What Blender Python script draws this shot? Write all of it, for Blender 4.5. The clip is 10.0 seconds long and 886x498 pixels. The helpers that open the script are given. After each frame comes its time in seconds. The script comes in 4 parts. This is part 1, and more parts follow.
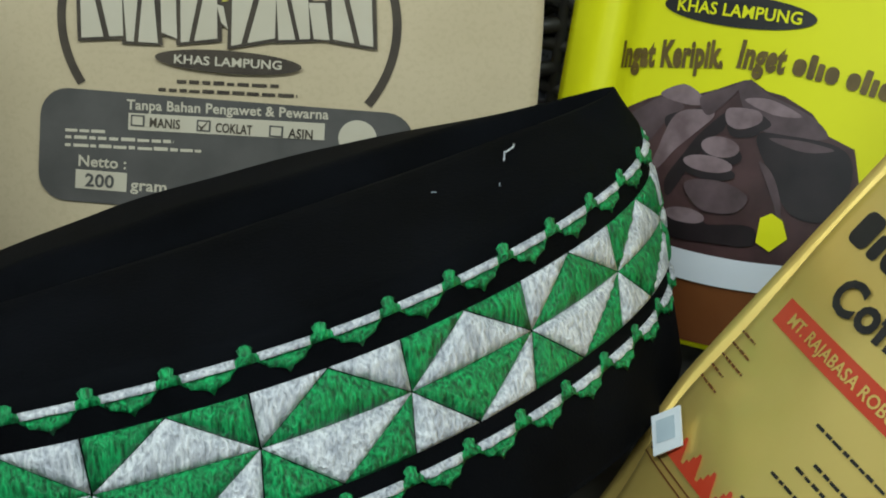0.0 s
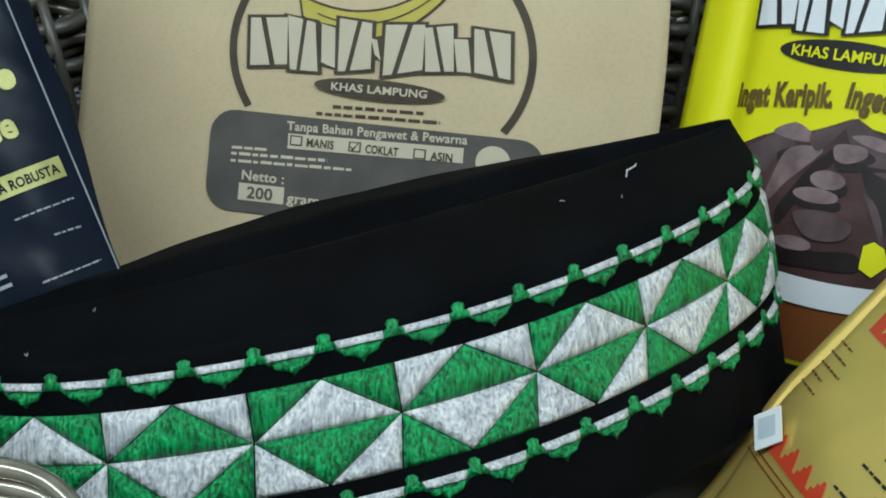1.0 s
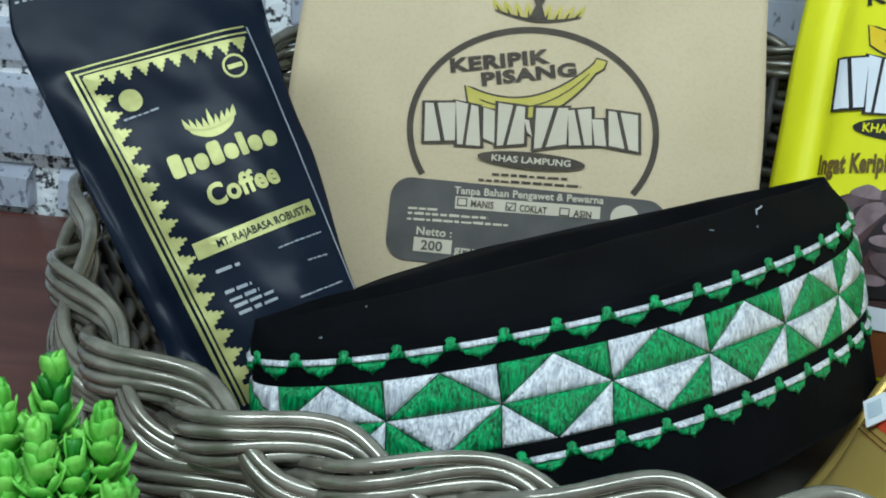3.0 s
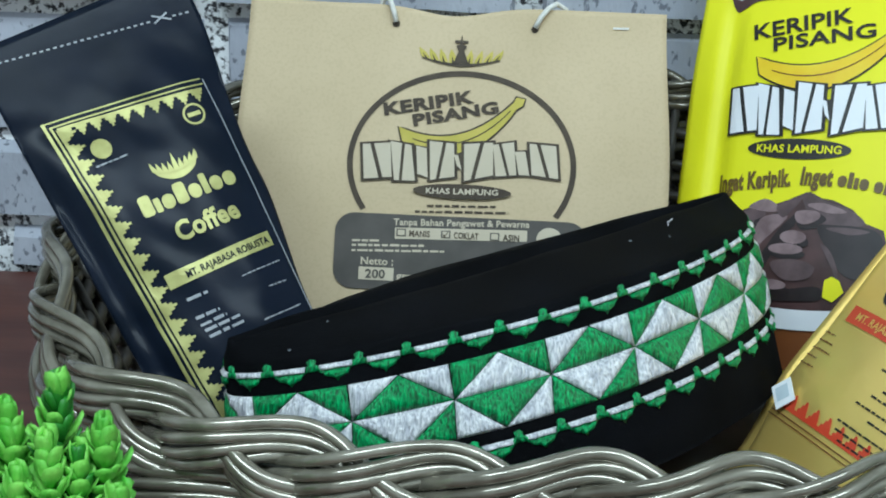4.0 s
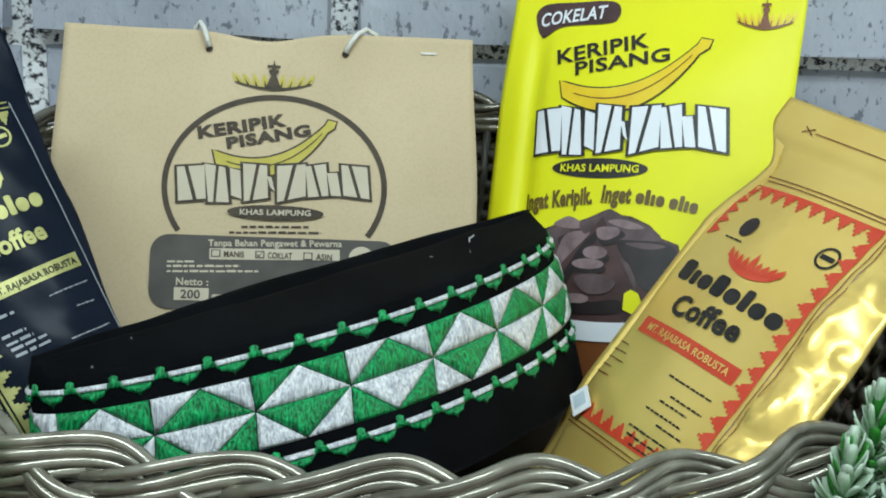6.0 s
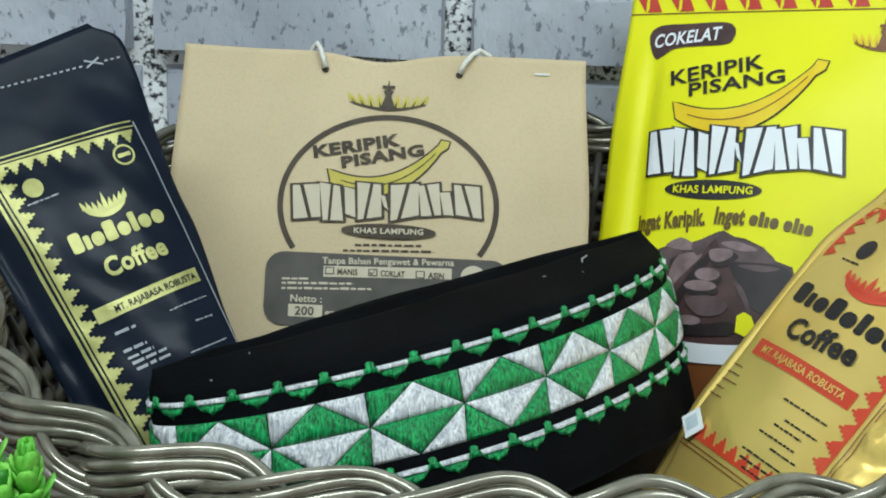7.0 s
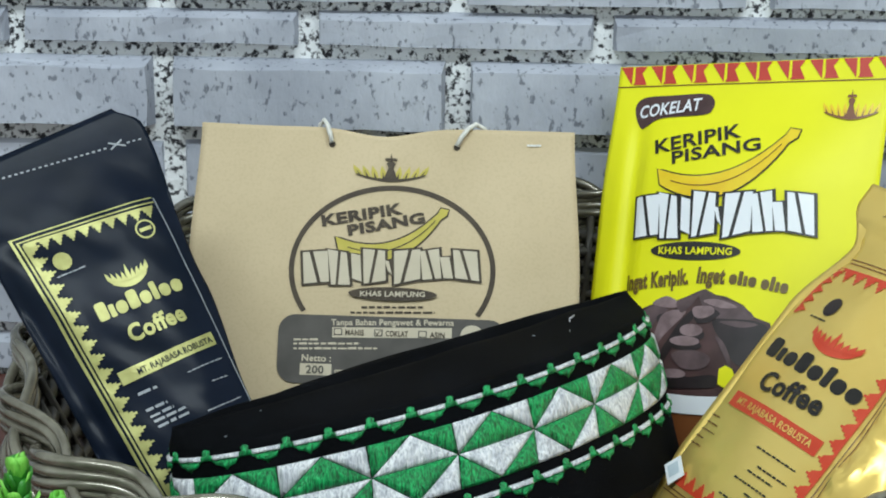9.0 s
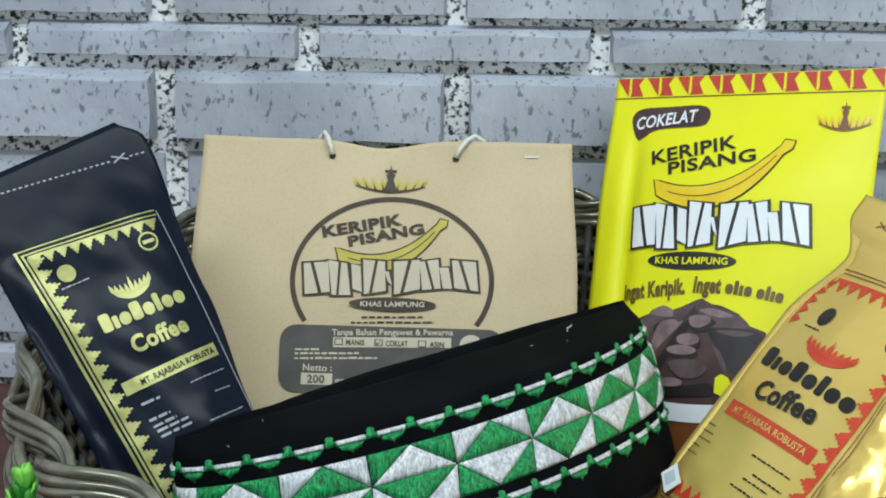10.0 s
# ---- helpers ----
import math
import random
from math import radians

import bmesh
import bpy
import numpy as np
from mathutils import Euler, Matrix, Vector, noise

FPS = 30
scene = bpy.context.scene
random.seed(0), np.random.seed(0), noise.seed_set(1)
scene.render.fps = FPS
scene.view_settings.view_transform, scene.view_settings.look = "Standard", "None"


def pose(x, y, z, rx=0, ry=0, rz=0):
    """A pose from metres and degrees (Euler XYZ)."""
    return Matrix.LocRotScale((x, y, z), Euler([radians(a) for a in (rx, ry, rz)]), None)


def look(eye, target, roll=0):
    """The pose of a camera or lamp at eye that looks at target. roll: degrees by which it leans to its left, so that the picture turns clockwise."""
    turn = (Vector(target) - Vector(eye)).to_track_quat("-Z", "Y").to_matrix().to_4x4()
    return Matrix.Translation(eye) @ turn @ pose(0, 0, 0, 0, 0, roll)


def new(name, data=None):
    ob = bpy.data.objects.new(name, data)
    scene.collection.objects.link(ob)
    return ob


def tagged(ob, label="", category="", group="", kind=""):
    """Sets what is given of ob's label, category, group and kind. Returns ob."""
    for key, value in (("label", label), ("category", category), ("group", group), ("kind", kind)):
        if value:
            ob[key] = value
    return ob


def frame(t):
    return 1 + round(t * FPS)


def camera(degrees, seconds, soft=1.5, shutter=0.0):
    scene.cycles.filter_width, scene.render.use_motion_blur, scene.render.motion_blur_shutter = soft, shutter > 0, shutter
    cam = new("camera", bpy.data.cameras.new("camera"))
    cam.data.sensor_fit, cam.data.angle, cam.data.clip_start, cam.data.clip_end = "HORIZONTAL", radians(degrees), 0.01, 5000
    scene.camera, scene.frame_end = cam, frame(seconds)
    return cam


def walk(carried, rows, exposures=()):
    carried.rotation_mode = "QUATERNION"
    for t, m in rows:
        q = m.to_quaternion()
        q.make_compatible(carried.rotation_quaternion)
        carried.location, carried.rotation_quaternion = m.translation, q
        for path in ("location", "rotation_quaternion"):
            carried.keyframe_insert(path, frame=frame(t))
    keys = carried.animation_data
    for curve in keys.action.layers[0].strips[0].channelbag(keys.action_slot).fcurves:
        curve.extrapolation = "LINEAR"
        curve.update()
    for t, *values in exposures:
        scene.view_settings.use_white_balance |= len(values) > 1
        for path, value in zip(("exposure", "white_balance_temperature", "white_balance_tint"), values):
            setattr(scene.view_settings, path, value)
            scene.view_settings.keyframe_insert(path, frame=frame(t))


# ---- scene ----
cam = camera(33.44, 10.0, soft=1.9)
PATH = [
    (0, (0.1286, -0.3612, 0.3850), (0.1085, 0.1453, 0.0639), 2.98),
    (0.5, (0.1253, -0.3853, 0.3837), (0.0705, 0.1281, 0.0780), 2.62),
    (1, (0.1306, -0.4221, 0.3905), (0.0597, 0.0954, 0.0953), 2.36),
    (1.5, (0.1286, -0.4789, 0.3847), (0.0404, 0.0437, 0.1034), 3.34),
    (2, (0.1163, -0.5207, 0.4090), (0.0469, 0.0171, 0.1521), 2.69),
    (2.5, (0.0757, -0.5585, 0.4030), (0.0119, -0.0165, 0.1536), 2.03),
    (2.7, (0.0629, -0.5658, 0.3970), (0.0069, -0.0209, 0.1521), 2.96),
    (3.8, (0.0332, -0.6537, 0.4063), (-0.0010, -0.0941, 0.1928), 1.59),
    (4, (0.0372, -0.6626, 0.4058), (0.0191, -0.1009, 0.1958), 1.59),
    (4.5, (0.0505, -0.6711, 0.4072), (0.0568, -0.1061, 0.2055), 2.15),
    (5, (0.0559, -0.6863, 0.4060), (0.0854, -0.1201, 0.2098), 2.57),
    (5.2, (0.0629, -0.6872, 0.4067), (0.1029, -0.1218, 0.2097), 2.73),
    (6.3, (0.0684, -0.6864, 0.4079), (0.0984, -0.1197, 0.2129), 2.51),
    (6.5, (0.0673, -0.6871, 0.4081), (0.0830, -0.1192, 0.2150), 2.18),
    (7, (0.0617, -0.6913, 0.4082), (0.0566, -0.1221, 0.2185), 1.91),
    (7.5, (0.0649, -0.6942, 0.4064), (0.0595, -0.1254, 0.2158), 1.76),
    (8, (0.0755, -0.7102, 0.4123), (0.0629, -0.1422, 0.2193), 1.30),
    (8.5, (0.0798, -0.7350, 0.4242), (0.0569, -0.1647, 0.2394), 0.64),
    (9, (0.0800, -0.7492, 0.4361), (0.0630, -0.1743, 0.2652), 0.73),
    (9.5, (0.0814, -0.7559, 0.4401), (0.0634, -0.1814, 0.2679), 0.51),
    (10, (0.0815, -0.7590, 0.4426), (0.0640, -0.1836, 0.2738), 0.57),
]
walk(cam, [(t, look(eye, target, roll)) for t, eye, target, roll in PATH],
     exposures=((0.0, -0.46, 6500, 10), (0.5, -0.42, 6450, 10), (1.0, -0.32, 6300, 10), (1.5, -0.17, 6100, 10), (2.5, -0.16, 5950, 10), (4.0, -0.13, 5950, 10),
                (4.5, -0.13, 6000, 9), (6.5, -0.13, 6450, 10), (8.5, -0.13, 6550, 13), (10.0, -0.13, 6450, 14)))

# ---- world, lights ----
world = bpy.data.worlds.new("room_air")
world.use_nodes = True
world.node_tree.nodes["Background"].inputs[0].default_value = (0.7, 0.9, 1.0, 1)
world.node_tree.nodes["Background"].inputs[1].default_value = 0.05
scene.world = world


def ceiling_lamp(name, m, sx, sy, power, colour):
    d = bpy.data.lights.new(name, "AREA")
    d.shape, d.size, d.size_y, d.energy, d.color = "RECTANGLE", sx, sy, power, colour
    ob = new(name, d)
    ob.matrix_world = m
    return ob


ceiling_lamp("tube_light", look((-0.5, -1.30, 1.93), (-0.5, -1.30, 0)), 1.2, 0.25, 36, (0.83, 0.98, 1.0))
ceiling_lamp("tube_light", look((0.85, -1.00, 1.93), (0.85, -1.00, 0)), 1.2, 0.25, 30, (0.83, 0.98, 1.0))

TABLE = 0.02   # height of the table's top
WALL_Y = 0.30  # face of the brick wall


# ---- materials ----
def mat(name, base, rough=0.5, metal=0.0, second=None, scale=40.0, amount=0.5, bump=0.0, bump_scale=None, detail=6.0,
        coat=0.0, sheen=0.0, spec=0.5, random_tone=0.0, stretch=None, fine=None, bias=0.0):
    m = bpy.data.materials.new(name)
    m.use_nodes = True
    nt = m.node_tree
    b = nt.nodes["Principled BSDF"]
    b.inputs["Base Color"].default_value = (*base, 1)
    b.inputs["Roughness"].default_value = rough
    b.inputs["Metallic"].default_value = metal
    b.inputs["Coat Weight"].default_value = coat
    b.inputs["Sheen Weight"].default_value = sheen
    b.inputs["Specular IOR Level"].default_value = spec
    tc = nt.nodes.new("ShaderNodeTexCoord")
    vec = tc.outputs["Object"]
    if stretch:
        mp = nt.nodes.new("ShaderNodeMapping")
        mp.inputs["Scale"].default_value = stretch
        nt.links.new(vec, mp.inputs[0])
        vec = mp.outputs[0]
    if second:
        n = nt.nodes.new("ShaderNodeTexNoise")
        n.inputs["Scale"].default_value, n.inputs["Detail"].default_value = scale, detail
        nt.links.new(vec, n.inputs["Vector"])
        r = nt.nodes.new("ShaderNodeValToRGB")
        r.color_ramp.elements[0].position, r.color_ramp.elements[1].position = 0.5 + bias - 0.28 * (1.05 - amount), 0.5 + bias + 0.28 * (1.05 - amount)
        r.color_ramp.elements[0].color, r.color_ramp.elements[1].color = (*base, 1), (*second, 1)
        nt.links.new(n.outputs[0], r.inputs[0])
        col = r.outputs[0]
        if fine:
            n2 = nt.nodes.new("ShaderNodeTexNoise")
            n2.inputs["Scale"].default_value, n2.inputs["Detail"].default_value = fine[0], 3
            nt.links.new(vec, n2.inputs["Vector"])
            r2 = nt.nodes.new("ShaderNodeValToRGB")
            r2.color_ramp.elements[0].position, r2.color_ramp.elements[1].position = fine[2], fine[3]
            r2.color_ramp.elements[0].color, r2.color_ramp.elements[1].color = (*fine[1], 1), (1, 1, 1, 1)
            nt.links.new(n2.outputs[0], r2.inputs[0])
            mx = nt.nodes.new("ShaderNodeMix")
            mx.data_type, mx.blend_type = "RGBA", "MULTIPLY"
            mx.inputs[0].default_value = 1.0
            nt.links.new(col, mx.inputs[6])
            nt.links.new(r2.outputs[0], mx.inputs[7])
            col = mx.outputs[2]
        if random_tone:
            oi = nt.nodes.new("ShaderNodeObjectInfo")
            mr = nt.nodes.new("ShaderNodeMapRange")
            mr.inputs[3].default_value, mr.inputs[4].default_value = 1 - random_tone, 1 + random_tone
            nt.links.new(oi.outputs["Random"], mr.inputs[0])
            hs = nt.nodes.new("ShaderNodeHueSaturation")
            nt.links.new(mr.outputs[0], hs.inputs["Value"])
            nt.links.new(col, hs.inputs["Color"])
            col = hs.outputs[0]
        nt.links.new(col, b.inputs["Base Color"])
    if bump:
        n = nt.nodes.new("ShaderNodeTexNoise")
        n.inputs["Scale"].default_value, n.inputs["Detail"].default_value = bump_scale or scale * 3, 5
        nt.links.new(vec, n.inputs["Vector"])
        bp = nt.nodes.new("ShaderNodeBump")
        bp.inputs["Strength"].default_value, bp.inputs["Distance"].default_value = bump, 0.002
        nt.links.new(n.outputs[0], bp.inputs["Height"])
        nt.links.new(bp.outputs[0], b.inputs["Normal"])
    return m


M_BRICK = mat("grey_stone_brick", (0.36, 0.38, 0.445), 0.8, second=(0.55, 0.57, 0.64), scale=16, amount=0.30, bump=0.6, bump_scale=150, random_tone=0.10,
              stretch=(1, 1, 0.6), fine=(230, (0.42, 0.43, 0.45), 0.33, 0.41))
M_MORTAR = mat("speckled_mortar", (0.035, 0.035, 0.04), 0.9, second=(0.88, 0.89, 0.90), scale=260, amount=0.85, bias=-0.055, bump=0.8, bump_scale=150)
M_TABLE = mat("red_brown_wood", (0.085, 0.026, 0.017), 0.4, second=(0.13, 0.045, 0.03), scale=9, stretch=(1, 8, 1), bump=0.06)
M_PLASTER = mat("white_plaster", (0.74, 0.75, 0.74), 0.9, second=(0.80, 0.80, 0.79), scale=5, bump=0.1)
M_FLOOR = mat("pale_floor_tile", (0.50, 0.50, 0.48), 0.35, second=(0.58, 0.57, 0.55), scale=6)
M_KRAFT = mat("kraft_paper", (0.56, 0.44, 0.27), 0.75, second=(0.62, 0.49, 0.31), scale=14, bump=0.05, bump_scale=200, fine=(500, (0.95, 0.945, 0.93), 0.36, 0.52))
M_INK = mat("brown_black_ink", (0.045, 0.030, 0.018), 0.7, second=(0.07, 0.05, 0.03), scale=90)
M_GREYINK = mat("grey_ink", (0.075, 0.068, 0.060), 0.75, second=(0.10, 0.09, 0.08), scale=60)
M_LETTERING = mat("cream_print", (0.56, 0.485, 0.36), 0.75, second=(0.60, 0.525, 0.40), scale=60)
M_BANANA_K = mat("olive_yellow_print", (0.50, 0.42, 0.07), 0.7, second=(0.58, 0.47, 0.10), scale=80)
M_YELLOW = mat("yellow_film", (0.78, 0.75, 0.005), 0.44, second=(0.83, 0.80, 0.008), scale=12, bump=0.05, bump_scale=30, spec=0.35)
M_BLACK = mat("black_print", (0.012, 0.010, 0.009), 0.4, second=(0.02, 0.017, 0.015), scale=60)
M_WHITE = mat("white_print", (0.82, 0.83, 0.86), 0.35, second=(0.78, 0.80, 0.84), scale=60)
M_BANANA_Y = mat("banana_yellow_print", (0.80, 0.52, 0.01), 0.35, second=(0.84, 0.62, 0.02), scale=60)
M_RED = mat("red_print", (0.50, 0.035, 0.02), 0.4, second=(0.56, 0.05, 0.03), scale=60)
M_CHOC = mat("chocolate_print", (0.050, 0.022, 0.022), 0.4, second=(0.085, 0.040, 0.040), scale=70)
M_CHOC_D = mat("dark_chocolate_print", (0.012, 0.007, 0.008), 0.4, second=(0.026, 0.016, 0.018), scale=70)
M_CHOC_L = mat("light_chocolate_print", (0.27, 0.185, 0.195), 0.4, second=(0.15, 0.095, 0.10), scale=110)
M_CHOC_P = mat("purple_chocolate_print", (0.125, 0.078, 0.084), 0.4, second=(0.066, 0.040, 0.043), scale=90)
M_SLOGAN = mat("olive_brown_print", (0.10, 0.06, 0.010), 0.4, second=(0.16, 0.10, 0.016), scale=120)
M_BROWN = mat("brown_print", (0.20, 0.065, 0.018), 0.35, second=(0.17, 0.05, 0.014), scale=40)
M_NAVY = mat("navy_black_film", (0.0050, 0.0085, 0.016), 0.27, second=(0.008, 0.012, 0.023), scale=25, bump=0.20, bump_scale=38, spec=0.085)
M_LIME = mat("pale_gold_print", (0.42, 0.405, 0.145), 0.40, metal=0.35, second=(0.32, 0.305, 0.10), scale=120)
M_SILVER = mat("silver_print", (0.26, 0.28, 0.31), 0.45, second=(0.36, 0.37, 0.39), scale=120)
M_GOLD = mat("gold_foil", (0.90, 0.62, 0.16), 0.31, metal=0.60, second=(0.94, 0.68, 0.20), scale=20, bump=0.10, bump_scale=50)
M_GOLDRED = mat("red_orange_print", (0.58, 0.050, 0.018), 0.4, second=(0.62, 0.07, 0.03), scale=60)
M_VELVET = mat("black_velvet", (0.0016, 0.0018, 0.0024), 0.80, second=(0.0034, 0.0038, 0.0052), scale=30, bump=0.2, bump_scale=900, spec=0.06)
M_GREEN = mat("green_thread", (0.002, 0.090, 0.024), 0.40, second=(0.008, 0.52, 0.145), scale=900, amount=0.42, stretch=(1, 1, 0.10), bump=1.0, bump_scale=900, detail=2, fine=(260, (0.66, 0.68, 0.67), 0.36, 0.58))
M_WHITETH = mat("white_thread", (0.46, 0.47, 0.51), 0.42, second=(0.97, 0.97, 0.98), scale=900, amount=0.42, stretch=(1, 1, 0.10), bump=1.0, bump_scale=900, detail=2, fine=(260, (0.70, 0.71, 0.75), 0.36, 0.58), bias=-0.05)
M_RATTAN = mat("glossy_grey_rattan", (0.15, 0.135, 0.10), 0.24, metal=0.50, second=(0.36, 0.335, 0.265), scale=26, amount=0.3, spec=1.0, coat=0.35, bump=0.05, bump_scale=160, stretch=(1, 1, 1), fine=(70, (0.70, 0.69, 0.66), 0.36, 0.56))
M_WEAVE = mat("dark_rattan", (0.055, 0.050, 0.042), 0.35, second=(0.11, 0.10, 0.085), scale=40, spec=0.6)
M_LEAF = mat("bright_green_leaf", (0.09, 0.44, 0.035), 0.55, second=(0.24, 0.64, 0.09), scale=90, bump=0.2, bump_scale=300)
M_LEAF_D = mat("deep_green_leaf", (0.015, 0.16, 0.012), 0.45, second=(0.03, 0.24, 0.02), scale=60)
M_LEAF_W = mat("frosted_green_leaf", (0.20, 0.36, 0.18), 0.5, second=(0.62, 0.72, 0.60), scale=60, amount=0.5)
M_STEM = mat("green_stem", (0.03, 0.12, 0.02), 0.6, second=(0.05, 0.16, 0.03), scale=50)
M_CORD = mat("white_cord", (0.70, 0.68, 0.62), 0.7, second=(0.78, 0.76, 0.70), scale=300, bump=0.4)
M_TAG = mat("white_tag_paper", (0.74, 0.77, 0.79), 0.5, second=(0.79, 0.81, 0.83), scale=90)
M_TAGINK = mat("blue_grey_ink", (0.45, 0.53, 0.58), 0.5, second=(0.52, 0.60, 0.64), scale=90)


# ---- builders ----
def mesh_ob(name, verts, faces, material, smooth=False):
    me = bpy.data.meshes.new(name)
    me.from_pydata([tuple(v) for v in verts], [], faces)
    me.materials.append(material)
    if smooth:
        me.polygons.foreach_set("use_smooth", [True] * len(me.polygons))
    me.update()
    return new(name, me)


def under(ob, parent, label=""):
    ob.parent = parent
    if label:
        tagged(ob, label)
    return ob


def thing(name, label, category, group="", kind="", m=None):
    ob = new(name)
    ob.empty_display_size = 0.02
    if m is not None:
        ob.matrix_world = m
    return tagged(ob, label, category, group, kind)


def part(name, bm, material, parent, label="", smooth=False):
    me = bpy.data.meshes.new(name)
    bm.to_mesh(me)
    bm.free()
    me.materials.append(material)
    if smooth:
        me.polygons.foreach_set("use_smooth", [True] * len(me.polygons))
    return under(new(name, me), parent, label)


def box_bm(x0, x1, y0, y1, z0, z1, bevel=0.0):
    bm = bmesh.new()
    bmesh.ops.create_cube(bm, size=1)
    for v in bm.verts:
        v.co = Vector((x0 + (v.co.x + 0.5) * (x1 - x0), y0 + (v.co.y + 0.5) * (y1 - y0), z0 + (v.co.z + 0.5) * (z1 - z0)))
    if bevel:
        bmesh.ops.bevel(bm, geom=bm.edges[:], offset=bevel, segments=2, affect="EDGES", profile=0.5)
    return bm


def structure(name, bm, material, label, category):
    me = bpy.data.meshes.new(name)
    bm.to_mesh(me)
    bm.free()
    me.materials.append(material)
    return tagged(new(name, me), label, category, kind="structure")


def tube_data(path, radius, sides=8, closed=False, ups=None):
    """Rings of a tube along a path."""
    verts, faces = [], []
    n = len(path)
    for i, p in enumerate(path):
        a = path[(i - 1) % n] if (closed or i > 0) else path[i]
        b = path[(i + 1) % n] if (closed or i < n - 1) else path[i]
        d = (Vector(b) - Vector(a)).normalized()
        up = Vector((0, 0, 1)) if abs(d.z) < 0.9 else Vector((0, 1, 0))
        s = d.cross(up).normalized()
        u = s.cross(d)
        r = radius(i / max(1, n - 1)) if callable(radius) else radius
        for k in range(sides):
            w = 2 * math.pi * k / sides
            verts.append(Vector(p) + (s * math.cos(w) + u * math.sin(w)) * r)
    for i in range(n if closed else n - 1):
        j = (i + 1) % n
        for k in range(sides):
            l = (k + 1) % sides
            faces.append((i * sides + k, i * sides + l, j * sides + l, j * sides + k))
    if not closed:
        faces.append(tuple(range(sides))[::-1])
        faces.append(tuple((n - 1) * sides + k for k in range(sides)))
    return verts, faces


def tube(name, path, radius, material, parent=None, sides=8, closed=False, label=""):
    v, f = tube_data(path, radius, sides, closed)
    ob = mesh_ob(name, v, f, material, True)
    return under(ob, parent, label) if parent else ob


def glyphs(body, size, spacing=1.0, shear=0.0, bold=0.0):
    """Flat outlines of a line of writing in the built-in font: points and faces from its lower left corner."""
    cu = bpy.data.curves.new("writing", "FONT")
    cu.body, cu.size, cu.resolution_u, cu.space_character, cu.shear, cu.offset = body, size, 3, spacing, shear, bold
    ob = new("writing", cu)
    bpy.context.view_layer.update()
    me = bpy.data.meshes.new_from_object(ob.evaluated_get(bpy.context.evaluated_depsgraph_get()))
    pts = [(v.co.x, v.co.y) for v in me.vertices]
    faces = [tuple(p.vertices) for p in me.polygons]
    bpy.data.objects.remove(ob)
    bpy.data.curves.remove(cu)
    bpy.data.meshes.remove(me)
    return pts, faces


